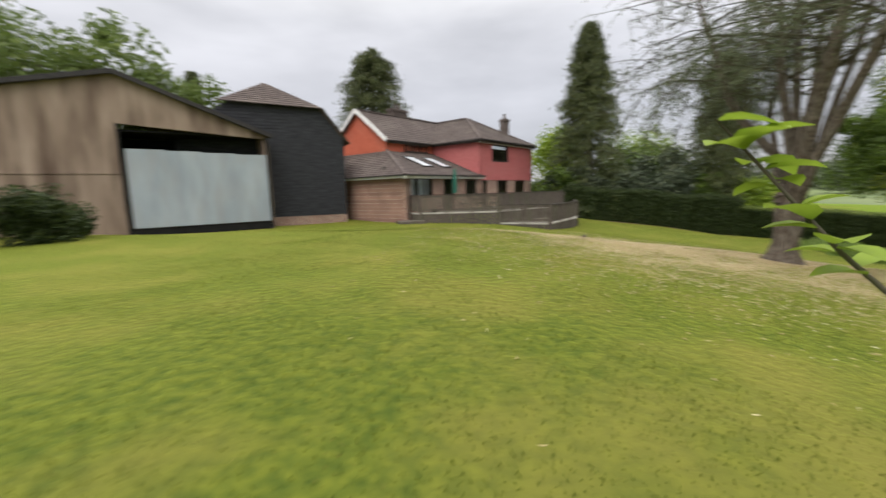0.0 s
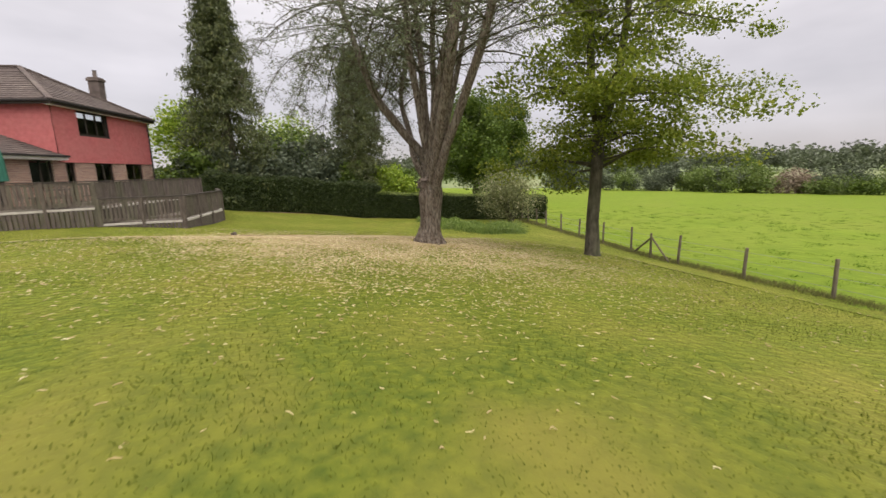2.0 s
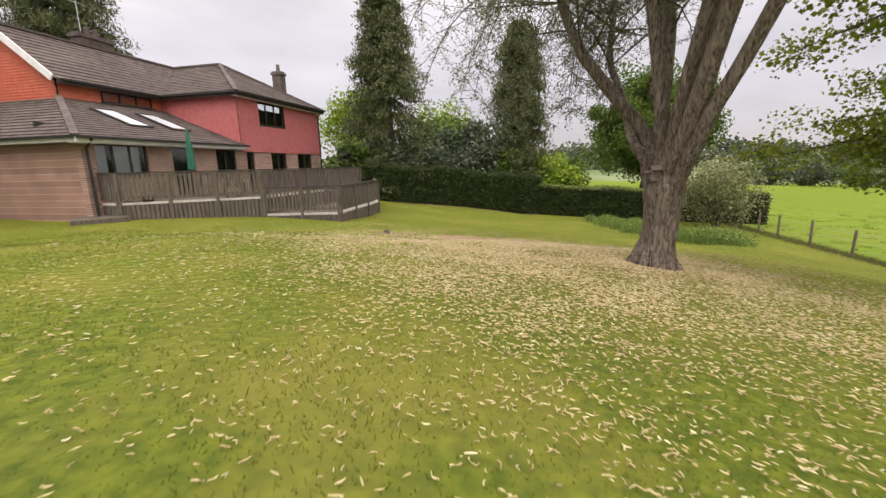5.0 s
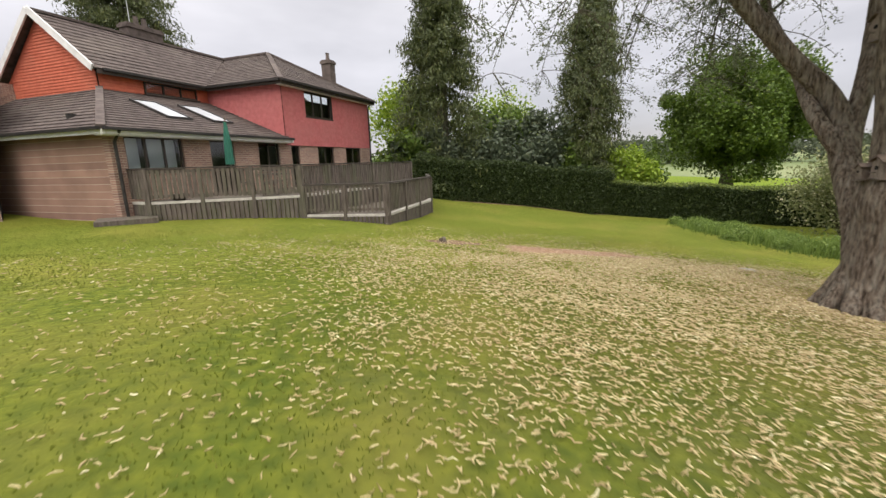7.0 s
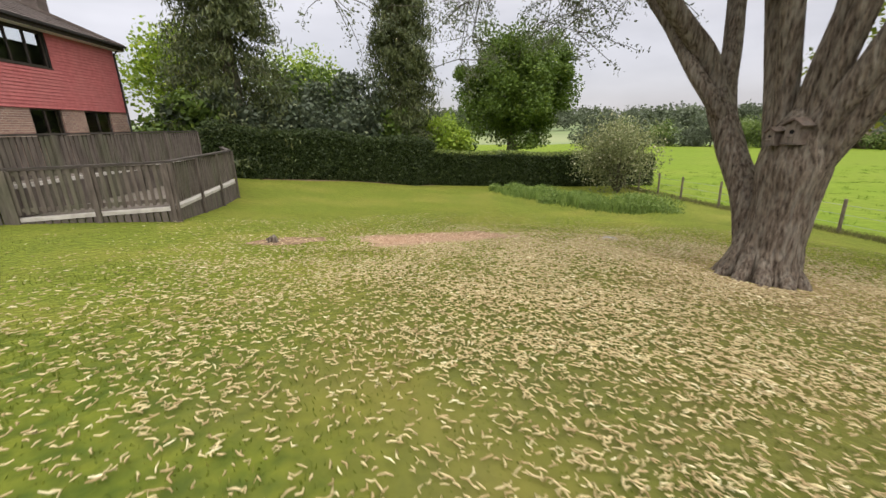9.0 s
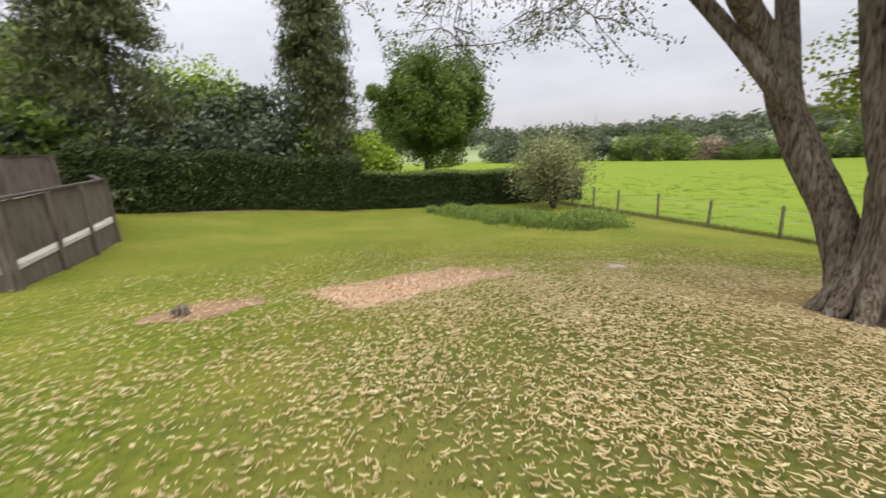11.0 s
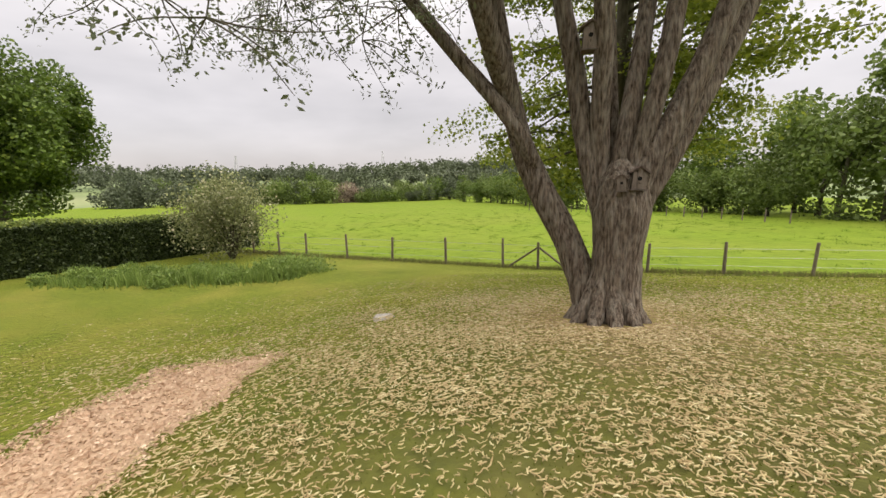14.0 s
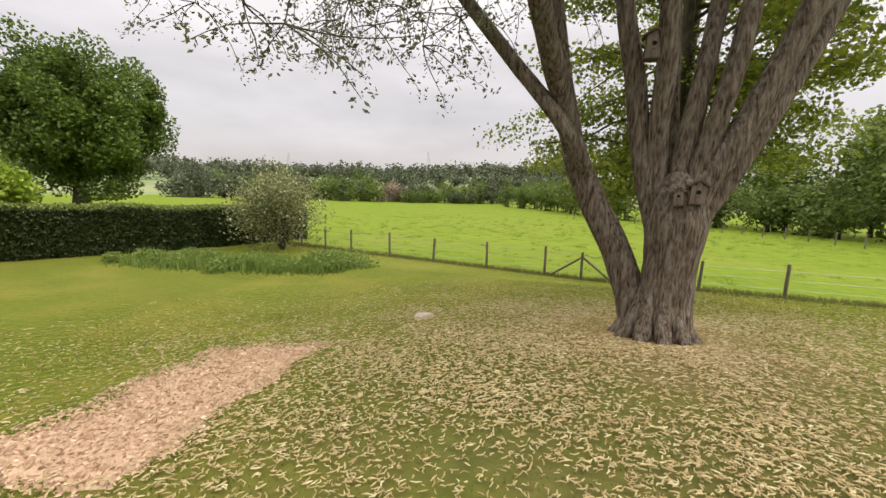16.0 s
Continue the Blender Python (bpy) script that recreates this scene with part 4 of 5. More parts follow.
def birdhouse(x, y, z, w, hh, turn, lean=0.0):
    t = thing("bird_house", pose(x, y, z, 0, lean, turn), "small weathered wooden bird house fixed to the willow", "bird house", "bird houses on the willow")
    body = Mesh().box((-w / 2, -w / 2 + 0.012, 0), (w / 2, w / 2, hh))
    body.box((-w / 2 - 0.012, -w / 2 - 0.02, -0.015), (w / 2 + 0.012, w / 2 + 0.012, 0.0))
    part("box", body, BIRDBOX, t)
    for k in range(3):
        x0 = -w / 2 + k * w / 3
        part("front_board", Mesh().box((x0 + 0.002, -w / 2 - 0.004 * (k % 2), 0.002), (x0 + w / 3 - 0.002, -w / 2 + 0.011, hh + (w * 0.25 if k == 1 else 0.0))), BIRDPALE, t, "pale split front board")
    for e in (-1, 1):
        part("roof_board", Mesh().beam((0, 0, hh + w * 0.42), (e * w * 0.75, 0, hh - 0.01), w * 1.4, 0.02), BIRDBOX, t)
    g = Mesh().face((-w / 2, -w / 2 + 0.012, hh), (w / 2, -w / 2 + 0.012, hh), (0, -w / 2 + 0.012, hh + w * 0.4)).face((w / 2, w / 2, hh), (-w / 2, w / 2, hh), (0, w / 2, hh + w * 0.4))
    part("gable", g, BIRDBOX, t)
    # Dark disc on the front stands in for the shaded hole.
    part("entrance", Mesh().tube([(0, -w / 2 - 0.008, hh * 0.62), (0, -w / 2 + 0.005, hh * 0.62)], [w * 0.16, w * 0.16], 12), DARK, t)
    part("perch", Mesh().tube([(0, -w / 2, hh * 0.35), (0, -w / 2 - 0.07, hh * 0.35)], [0.008, 0.008], 6), BIRDBOX, t)


birdhouse(9.09, 9.04, 1.76, 0.16, 0.2, -115, 3)
birdhouse(9.1, 9.24, 1.74, 0.1, 0.15, -122, -4)
birdhouse(9.5, 9.54, 3.44, 0.17, 0.25, -112, 2)


def crown_tree(name, x, y, label, height, radius, trunk_r, leafmat, seed, n_clump=90, per=220, leaf=0.12, base=0.3, squash=1.0, bark=None, group="", lean=(0, 0), lo=0.5, z0=None, clump=0.26):
    """A trunk with limbs and a crown of leaf clumps with gaps."""
    rng = np.random.default_rng(seed)
    rnd = random.Random(seed)
    z = gz(x, y) if z0 is None else z0
    t = thing(name, pose(x, y, z), label, "tree", group)
    cz = height * (1 + base) / 2
    hz = height * (1 - base) / 2
    c = shell(rng, n_clump, lo) * np.array([radius, radius, hz * squash]) * rng.uniform(0.8, 1.12, (n_clump, 1)) + np.array([lean[0], lean[1], cz])
    tm = Mesh()
    top, rr = limb((0, 0, -0.15), (lean[0] * 0.1, lean[1] * 0.1, 1), height * 0.75, trunk_r, trunk_r * 0.25, seed, 0.06, 8)
    rr[0] *= 1.3
    tm.tube(top, rr, 10, 0.08, seed)
    part("trunk", tm, bark or BARK2, t, smooth=True)
    bm = Mesh()
    for k in range(0, n_clump, 3):
        s = top[2 + (k % 5)]
        e = Vector(c[k])
        m = s.lerp(e, 0.5) + Vector((0, 0, 0.12 * (e - s).length * 0.5))
        bm.tube([s, m, e], [trunk_r * 0.3, trunk_r * 0.18, trunk_r * 0.05], 5)
    part("limb_mass", bm, bark or BARK2, t)
    p = clumps(rng, c, radius * clump * rng.uniform(0.5, 1.5, n_clump), per)
    p[:, 2] = np.maximum(p[:, 2], height * base * 0.8)
    part("crown", leaf_mesh("crown", p, leaf, leafmat, rng, 0.3, 1.4), None, t)
    return t


# maple by the fence
T2X, T2Y = 14.1, 6.2
maple = thing("maple_tree", pose(T2X, T2Y, gz(T2X, T2Y)), "slender two-stemmed maple with layered leaves", "tree")
m = Mesh()
m.tube([(0, 0, -0.2), (0, 0, 0.1), (-0.05, 0.02, 1.2), (0.0, 0, 2.4), (0.1, 0.0, 4.3)], [0.34, 0.25, 0.2, 0.19, 0.2], 12, 0.08, 4)
m.tube([(0.05, 0.0, 4.0), (-0.2, 0.2, 5.6), (-0.35, 0.3, 8.5), (-0.3, 0.3, 11)], [0.15, 0.13, 0.1, 0.03], 10)
m.tube([(0.1, 0.0, 4.0), (0.45, -0.35, 5.6), (0.6, -0.5, 8), (0.7, -0.5, 11.5)], [0.15, 0.13, 0.1, 0.03], 10)
part("trunk", m, BARK2, maple, smooth=True)
rng = np.random.default_rng(11)
rnd = random.Random(11)
cl, bm = [], Mesh()
for k in range(98):
    a = rnd.uniform(0, 6.283)
    h = 3.1 + 9.5 * rnd.random() ** 1.25
    reach = rnd.uniform(1.2, 4.4) * (1.0 if h < 9 else 0.7)
    s = Vector((0.1 * math.cos(a), 0.1 * math.sin(a), h - rnd.uniform(0, 0.4)))
    e = Vector((math.cos(a) * reach + 0.3, math.sin(a) * reach - 0.8, h + rnd.uniform(-1.2, 0.5)))
    bm.tube([s, s.lerp(e, 0.5) + Vector((0, 0, 0.25)), e], [0.05, 0.03, 0.01], 5)
    for f in (0.45, 0.7, 0.95, 1.1):
        cl.append(tuple(s.lerp(e, f) + Vector((rnd.uniform(-0.4, 0.4), rnd.uniform(-0.4, 0.4), rnd.uniform(-0.15, 0.2)))))
cl = np.array(cl)
tagged(part("limb_mass", bm, BARK2, maple), kind="stuff")
p = clumps(rng, np.zeros((len(cl), 3)), rng.uniform(0.5, 1.0, len(cl)), 150).reshape(len(cl), 150, 3) * np.array([1, 1, 0.45]) + cl[:, None, :]
part("crown", leaf_mesh("crown", p.reshape(-1, 3), 0.088, MAPLE_LEAF, rng, 0.6, 1.1), None, maple)

crown_tree("oak_tree", 53.9, 50.2, "broad dense round-crowned green oak beyond the hedge", 17.8, 8.9, 0.75, OAK_LEAF, 23, 210, 440, 0.27, 0.06, 1.0, lo=0.5, clump=0.2, z0=-2.2)


def conifer(x, y, label, height, radius, seed, material, start=0.1, power=0.8):
    """Tiers of drooping boughs round a straight stem."""
    rng = np.random.default_rng(seed)
    rnd = random.Random(seed)
    t = thing("conifer_tree", pose(x, y, gz(x, y)), label, "tree", "tall conifers behind the hedge")
    part("trunk", Mesh().tube([(0, 0, -0.1), (0, 0, height * 0.5), (0, 0, height)], [radius * 0.12, radius * 0.07, 0.03], 8), BARK2, t)
    pts, bm = [], Mesh()
    for k in range(int(25 * height)):
        f = rnd.random() ** 0.8
        h = height * (start + (1 - start) * f)
        r = radius * ((1 - f) ** power * 0.9 + 0.1) * rnd.uniform(0.65, 1.15)
        a = rnd.uniform(0, 6.283)
        e = Vector((math.cos(a) * r, math.sin(a) * r, h - r * 0.35))
        s = Vector((0, 0, h))
        if k % 2:
            bm.tube([s, e], [0.04, 0.01], 4)
        for j in range(118):
            g = rnd.uniform(0.25, 1.05)
            q = s.lerp(e, g)
            pts.append((q.x + rnd.gauss(0, 0.22), q.y + rnd.gauss(0, 0.22), q.z - abs(rnd.gauss(0, 0.35))))
    part("bough_mass", bm, BARK2, t)
    part("needles", leaf_mesh("needles", np.array(pts), 0.072, material, rng, -1.2, 4.6), None, t)


conifer(10.0, 33.0, "tall dark feathery conifer behind the hedge", 15.8, 4.5, 31, CONIFER, 0.02, 0.74)
conifer(19.6, 31.0, "tall narrow ivy-clad conifer behind the hedge", 13.8, 2.6, 32, CONIFER, 0.03, 0.3)
conifer(-10.2, 40.5, "dark pine behind the house roof", 16.2, 5.4, 33, CONIFER, 0.2, 0.42)
conifer(-28.0, 38.0, "dark pointed conifer beyond the barns", 14.0, 2.2, 34, CONIFER, 0.1, 0.9)


def hedge(name, line, width, top, label, seed, density, leaf=0.068, topmat=None, uneven=0.1):
    """A clipped hedge along a line, its top running level from one height to another: a core coloured dark as inner
    shade under a skin of leaves.
    """
    rng = np.random.default_rng(seed)
    t = thing(name, pose(*line[0], 0), label, "hedge")
    core, pts, tops = Mesh(), [], []
    ox, oy = line[0]
    whole = sum(math.hypot(b[0] - a[0], b[1] - a[1]) for a, b in zip(line, line[1:]))
    done = 0.0
    for (x0, y0), (x1, y1) in zip(line, line[1:]):
        ln = math.hypot(x1 - x0, y1 - y0)
        ux, uy = (x1 - x0) / ln, (y1 - y0) / ln
        k = max(1, int(ln / 1.0))
        for i in range(k):
            f = (i + 0.5) / k
            cx, cy = x0 + (x1 - x0) * f, y0 + (y1 - y0) * f
            z = gz(cx, cy)
            zt = top[0] + (top[1] - top[0]) * (done + ln * f) / whole
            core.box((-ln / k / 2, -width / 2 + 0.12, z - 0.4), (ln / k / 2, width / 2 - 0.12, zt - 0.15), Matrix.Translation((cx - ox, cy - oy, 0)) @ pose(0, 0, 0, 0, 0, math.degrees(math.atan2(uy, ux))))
        n = int(ln * density)
        s = rng.uniform(0, ln, n)
        kind = rng.random(n)
        up = kind < 0.3
        side = np.where(rng.random(n) < 0.5, -1, 1) * width / 2
        lat = np.where(up, rng.uniform(-width / 2, width / 2, n), side)
        lat = lat + 0.07 * np.sin(s * 2.1) + 0.05 * np.sin(s * 5.3 + 2) + rng.normal(0, uneven * 0.6, n)
        X, Y = x0 + ux * s - uy * lat, y0 + uy * s + ux * lat
        zg = ground(X, Y)
        zt = top[0] + (top[1] - top[0]) * (done + s) / whole + uneven * 0.5 * np.sin(s * 1.3 + 1)
        hh = np.where(up, zt, zg + (zt - zg) * rng.uniform(0.0, 1.0, n)) + rng.normal(0, uneven * 0.5, n)
        q = np.stack([X - ox, Y - oy, np.maximum(hh, zg)], 1)
        pts.append(q[~up])
        tops.append(q[up])
        done += ln
    ends = [(line[0], line[1]), (line[-1], line[-2])]
    for (ex, ey), (ix, iy) in ends:
        n = int(density * width * 0.6)
        d = Vector((ex - ix, ey - iy)).normalized()
        lat = rng.uniform(-width / 2, width / 2, n)
        out = rng.normal(0, uneven * 0.7, n)
        X, Y = ex + d.x * out - d.y * lat, ey + d.y * out + d.x * lat
        zg = ground(X, Y)
        zt = top[0] if (ex, ey) == line[0] else top[1]
        pts.append(np.stack([X - ox, Y - oy, zg + (zt - zg) * rng.random(n)], 1))
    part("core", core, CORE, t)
    part("leaves", leaf_mesh("leaves", np.concatenate(pts), leaf, HEDGE_LEAF, rng, 0.1, 1.5), None, t)
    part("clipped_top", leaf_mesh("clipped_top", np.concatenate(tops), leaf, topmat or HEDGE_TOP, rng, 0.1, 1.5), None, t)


hedge("tall_hedge", [(7.6, 30.2), (13.0, 29.6), (19.6, 28.6)], 1.6, (2.3, 1.1), "dark clipped conifer hedge at the lawn edge", 41, 4000, topmat=HEDGE_LEAF, uneven=0.2)
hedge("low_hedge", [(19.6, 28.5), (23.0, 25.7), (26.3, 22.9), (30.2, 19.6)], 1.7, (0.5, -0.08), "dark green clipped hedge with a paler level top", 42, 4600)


def shrub(x, y, w, h, label, leafmat, seed, n=26, per=300, leaf=0.19, name="shrub", z0=None, group="", lift=0.5):
    rng = np.random.default_rng(seed)
    z = gz(x, y) if z0 is None else z0
    t = thing(name, pose(x, y, z), label, "shrub" if name == "shrub" else "tree", group)
    c = shell(rng, n, 0.3) * np.array([w / 2, w / 2, h * 0.84 * (1 - lift)]) + np.array([0, 0, h * lift])
    bm = Mesh()
    for k in range(0, n, 2):
        bm.tube([(0, 0, -0.1), tuple(c[k] * np.array([0.4, 0.4, 0.55])), tuple(c[k])], [0.06, 0.04, 0.015], 5)
    part("branch_mass", bm, BARK2, t)
    p = clumps(rng, c, w * 0.24 * rng.uniform(0.7, 1.3, n), per)
    p[:, 2] = np.maximum(p[:, 2], 0.03)
    part("foliage", leaf_mesh("foliage", p, leaf, leafmat, rng, 0.2, 1.4), None, t)
    return t


for k, (x, y, w, h, lm) in enumerate([(8.6, 33.0, 4.5, 5.0, SHRUB_LEAF), (14.0, 32.2, 5, 6.2, SHRUB_LEAF), (16.6, 31.6, 4.5, 6.6, SHRUB_LEAF), (18.2, 31.0, 3.2, 5.0, OAK_LEAF), (21.3, 30.6, 3.6, 5.0, LIME_LEAF), (23.2, 31.0, 3.2, 4.2, LIME_LEAF), (8.5, 39.0, 6, 9.5, LIME_LEAF), (16.8, 40, 8, 9.5, LIME_LEAF), (7.4, 32.2, 3, 4.2, OAK_LEAF), (11.8, 31.8, 4, 4.6, SHRUB_LEAF), (25.5, 33.5, 4, 4.4, OAK_LEAF), (14.8, 36.0, 6, 8.0, OAK_LEAF)]):
    shrub(x, y, w, h, "mixed garden shrub rising behind the hedge", lm, 50 + k, group="shrubs behind the hedge")

# blossom tree at the hedge end, and the planted bed
AX, AY = 25.2, 18.95
shrub(AX, AY, 4.5, 3.9, "small pale-leaved blossom tree at the hedge end", APPLE_LEAF, 70, 40, 300, 0.085, "blossom_tree", lift=0.56)
rng = np.random.default_rng(71)
n = 16000
f = rng.random(n)
BX = 19.9 + 0.9 * f + rng.normal(0, 0.45, n)
BY = 15.3 + 7.6 * f + rng.normal(0, 0.35, n)
hh = rng.uniform(0.1, 0.55, n) * (0.35 + 0.85 * np.abs(np.sin(BX * 1.7) * np.sin(BY * 1.3)))
bz = ground(BX, BY)
a = rng.uniform(0, 6.283, n)
w = 0.022
v0 = np.stack([BX - w * np.cos(a), BY - w * np.sin(a), bz], 1)
v1 = np.stack([BX + w * np.cos(a), BY + w * np.sin(a), bz], 1)
v2 = np.stack([BX + 0.25 * hh * np.sin(a * 3), BY + 0.25 * hh * np.cos(a * 3), bz + hh], 1)
bed = sheet_mesh("bed_plants", np.stack([v0, v1, v2], 1).reshape(-1, 3), np.arange(3 * n).reshape(-1, 3), BED_LEAF)
tagged(new("bed_plants", bed), "low bed of leafy green border plants on the lawn", "plants", kind="stuff")

rng = np.random.default_rng(72)
f = rng.random(60)
bc = np.stack([20.0 + 0.9 * f + rng.normal(0, 0.5, 60), 15.3 + 7.6 * f + rng.normal(0, 0.3, 60)], 1)
bc[:14] = np.array([20.2, 15.6]) + rng.normal(0, 0.5, (14, 2))
bc = np.concatenate([bc, (ground(bc[:, 0], bc[:, 1]) + 0.2)[:, None]], 1)
bp = clumps(rng, bc, np.where(np.arange(60) < 14, 0.75, rng.uniform(0.2, 0.6, 60)), 420)
bp[:, 2] = np.maximum((bp[:, 2] - ground(bp[:, 0], bp[:, 1])) * 0.7, 0.02) + ground(bp[:, 0], bp[:, 1])
tagged(new("border_foliage", leaf_mesh("border_foliage", bp, 0.05, BED_LEAF, rng, 0.0, 2.8)), "clumps of leafy border perennials in the bed", "plants", kind="stuff")

# ---- fence ----
fence = thing("field_fence", pose(0, 0, 0), "wire stock fence on weathered wooden posts", "fence")
FP = [(FX + 0.535 * s + FNX * max(0, -3.2 - s) * 0.2, FY + 0.845 * s + FNY * max(0, -3.2 - s) * 0.2) for s in (12.6, 11.2, 9.5, 7.8, 5.45, 3.1, 0.56, -1.85, -3.2, -4.48, -6.95, -9.38, -12.0, -14.8, -17.8)]
rnd = random.Random(9)
for k, (x, y) in enumerate(FP):
    z = gz(x, y)
    h = rnd.uniform(1.0, 1.15)
    dx, dy = rnd.uniform(-0.05, 0.05), rnd.uniform(-0.05, 0.05)
    part("post", Mesh().tube([(x, y, z - 0.2), (x + dx, y + dy, z + h), (x + dx, y + dy, z + h + 0.02)], [0.055, 0.05, 0.035], 8, 0.1, k), FENCE_WOOD, fence)
for h in (0.3, 0.6, 0.9):
    part("wire", Mesh().tube([(x, y, gz(x, y) + h) for x, y in FP], [0.006] * len(FP), 4), WIRE, fence)
sx, sy = FP[8]
for s in (1, -1):
    part("brace", Mesh().tube([(sx, sy, gz(sx, sy) + 0.85), (sx + 0.535 * 1.1 * s, sy + 0.845 * 1.1 * s, gz(sx, sy) + 0.05)], [0.04, 0.04], 8), FENCE_WOOD, fence)

# far fence along the field edge
far_fence = thing("far_fence", pose(0, 0, 0), "low wooden fence along the far field edge", "fence")
for k in range(16):
    f = k / 15
    x, y = 33.0 + 32 * f, -21.5 + 10.5 * f - 3 * math.sin(f * 3)
    part("post", Mesh().tube([(x, y, gz(x, y) - 0.1), (x, y, gz(x, y) + 1.1)], [0.06, 0.05], 6), FENCE_WOOD, far_fence)

# ---- far trees ----
rnd = random.Random(77)
k = 0


def far_tree(x, y, h, r, lm, name="field_tree", group="trees round the field"):
    global k
    k += 1
    crown_tree(name, x, y, "leafy green tree at the edge of the field" if lm is not FAR_BROWN else "bare brownish tree just coming into leaf", h, r, 0.22, lm, 300 + k, 30, 120 if name != "distant_wood_tree" else 30, r * (0.065 if name != "distant_wood_tree" else 0.11), 0.02, 1.0, group=group, lo=0.3, clump=0.36)


for i in range(32):
    f = i / 31
    far_tree(102 + 52 * f ** 0.6 + rnd.uniform(-4, 4), 66 - 84 * f + rnd.uniform(-2, 2), rnd.uniform(3.2, 7.5), rnd.uniform(3.0, 6.5), FAR_BROWN if i in (16, 17) else (FAR_LEAF, FAR_LEAF, OAK_LEAF, BUSH_LEAF, SHRUB_LEAF)[rnd.randrange(5)])
far_tree(150, 31.5, 13, 3.0, OAK_LEAF)
for i in range(15):
    f = i / 14
    far_tree(128 - 62 * f + rnd.uniform(-2, 2), -14 - 4.5 * f + rnd.uniform(-1.5, 1.5) - 3 * math.sin(f * 3), rnd.uniform(6, 8.5) - 1.0 * f, rnd.uniform(3.0, 4.4), BUSH_LEAF if i % 3 else OAK_LEAF)
for x, y, h, r, lm in ((60, -23, 6.5, 4, BUSH_LEAF), (54, -25.5, 6, 4, BUSH_LEAF), (49, -28, 5.5, 3.8, BUSH_LEAF), (45, -30, 6, 4, BUSH_LEAF), (41.5, -28.5, 5, 3.6, BUSH_LEAF), (40, -33, 13, 5.5, BUSH_LEAF), (36, -30, 11.5, 4.5, BUSH_LEAF), (33, -31, 15, 5.8, BUSH_LEAF), (29, -33, 14, 5.8, BUSH_LEAF), (52, -33, 12, 6, OAK_LEAF), (62, -32, 12, 6, BUSH_LEAF), (24, -36, 15, 6, OAK_LEAF), (45, -36, 13, 6, OAK_LEAF)):
    far_tree(x, y, h, r, lm, "field_edge_tree")
for i in range(40):
    a = radians(-22 + 104 * i / 39)
    d = rnd.uniform(260, 330)
    far_tree(d * math.cos(a), d * math.sin(a), rnd.uniform(8, 12), rnd.uniform(8, 13), FAR_LEAF, "distant_wood_tree", "woods on the far hills")
for i in range(34):
    a = radians(-20 + 100 * i / 33)
    d = rnd.uniform(520, 640)
    far_tree(d * math.cos(a), d * math.sin(a), rnd.uniform(12, 16), rnd.uniform(20, 30), FAR_LEAF, "distant_wood_tree", "woods on the far hills")
# trees behind the barns
crown_tree("barn_tree", -30, 24, "big leafy tree standing behind the concrete barn", 15, 7.0, 0.5, BUSH_LEAF, 401, 90, 240, 0.3, 0.15)
crown_tree("barn_tree", -24, 30, "leafy tree standing behind the concrete barn", 11.5, 4.5, 0.4, BUSH_LEAF, 402, 70, 200, 0.26, 0.2)
for i, (x, y, w, h) in enumerate(((-14.6, 10.2, 2.0, 1.05), (-13.6, 8.4, 2.2, 1.7), (-14.4, 6.6, 2.2, 2.6))):
    shrub(x, y, w, h, "dark green shrub against the barn wall", HEDGE_LEAF, 420 + i, group="shrubs by the barn", leaf=0.09)


def pylon(x, y, h):
    t = thing("pylon", pose(x, y, gz(x, y)), "distant steel electricity pylon, coloured pale for haze", "pylon", "pylons on the hills")
    m = Mesh()
    for a, b in ((1, 1), (1, -1), (-1, 1), (-1, -1)):
        m.beam((a * 3, b * 3, 0), (a * 0.5, b * 0.5, h), 0.5, 0.5)
    part("tower", m, METALG, t)
    for z in (0.6, 0.75, 0.9):
        part("arm", Mesh().beam((-5, 0, h * z), (5, 0, h * z), 0.4, 0.4), METALG, t)


pylon(560, -2, 33)
pylon(600, 190, 32)

# sapling beside the start of the path
sap = thing("sapling", pose(1.32, -2.95, gz(1.32, -2.95)), "young sapling with large bright green leaves", "sapling")
hs = 2.5 - gz(1.32, -2.95)
sp = [Vector(p) for p in ((0.1, 0, -0.05), (0.05, 0, 0.5), (0.0, 0.02, hs * 0.6), (-0.14, 0.05, hs * 0.72), (-0.34, 0.1, hs * 0.84), (-0.52, 0.14, hs * 0.97))]
part("stem", Mesh().tube(sp, [0.009, 0.008, 0.006, 0.005, 0.004, 0.002], 8), BARK2, sap)
rnd = random.Random(4)


def big_leaf(p, d, ln):
    m = Mesh()
    d = Vector(d).normalized()
    side = d.cross(Vector((0, 0, 1))).normalized()
    up = side.cross(d)
    rows = [(0.0, 0.02), (0.2, 0.34), (0.45, 0.42), (0.75, 0.3), (1.0, 0.02)]
    for t, w in rows:
        c = p + d * ln * t - Vector((0, 0, 0.25 * ln * t * t))
        m.v += [tuple(c - side * w * ln * 0.75 + up * w * ln * 0.25), tuple(c), tuple(c + side * w * ln * 0.75 + up * w * ln * 0.25)]
    for i in range(4):
        for j in range(2):
            a = i * 3 + j
            m.f.append((a, a + 1, a + 4, a + 3))
    part("leaf", m, LIME_LEAF, sap, smooth=True)


for i in range(30):
    f = rnd.uniform(0.5, 1.0) * 4.99
    p = sp[int(f)].lerp(sp[int(f) + 1], f % 1)
    a = i * 2.4
    big_leaf(p, (math.cos(a), math.sin(a), rnd.uniform(-0.1, 0.6)), rnd.uniform(0.07, 0.11))

# ---- lawn cover ----
rng = np.random.default_rng(90)


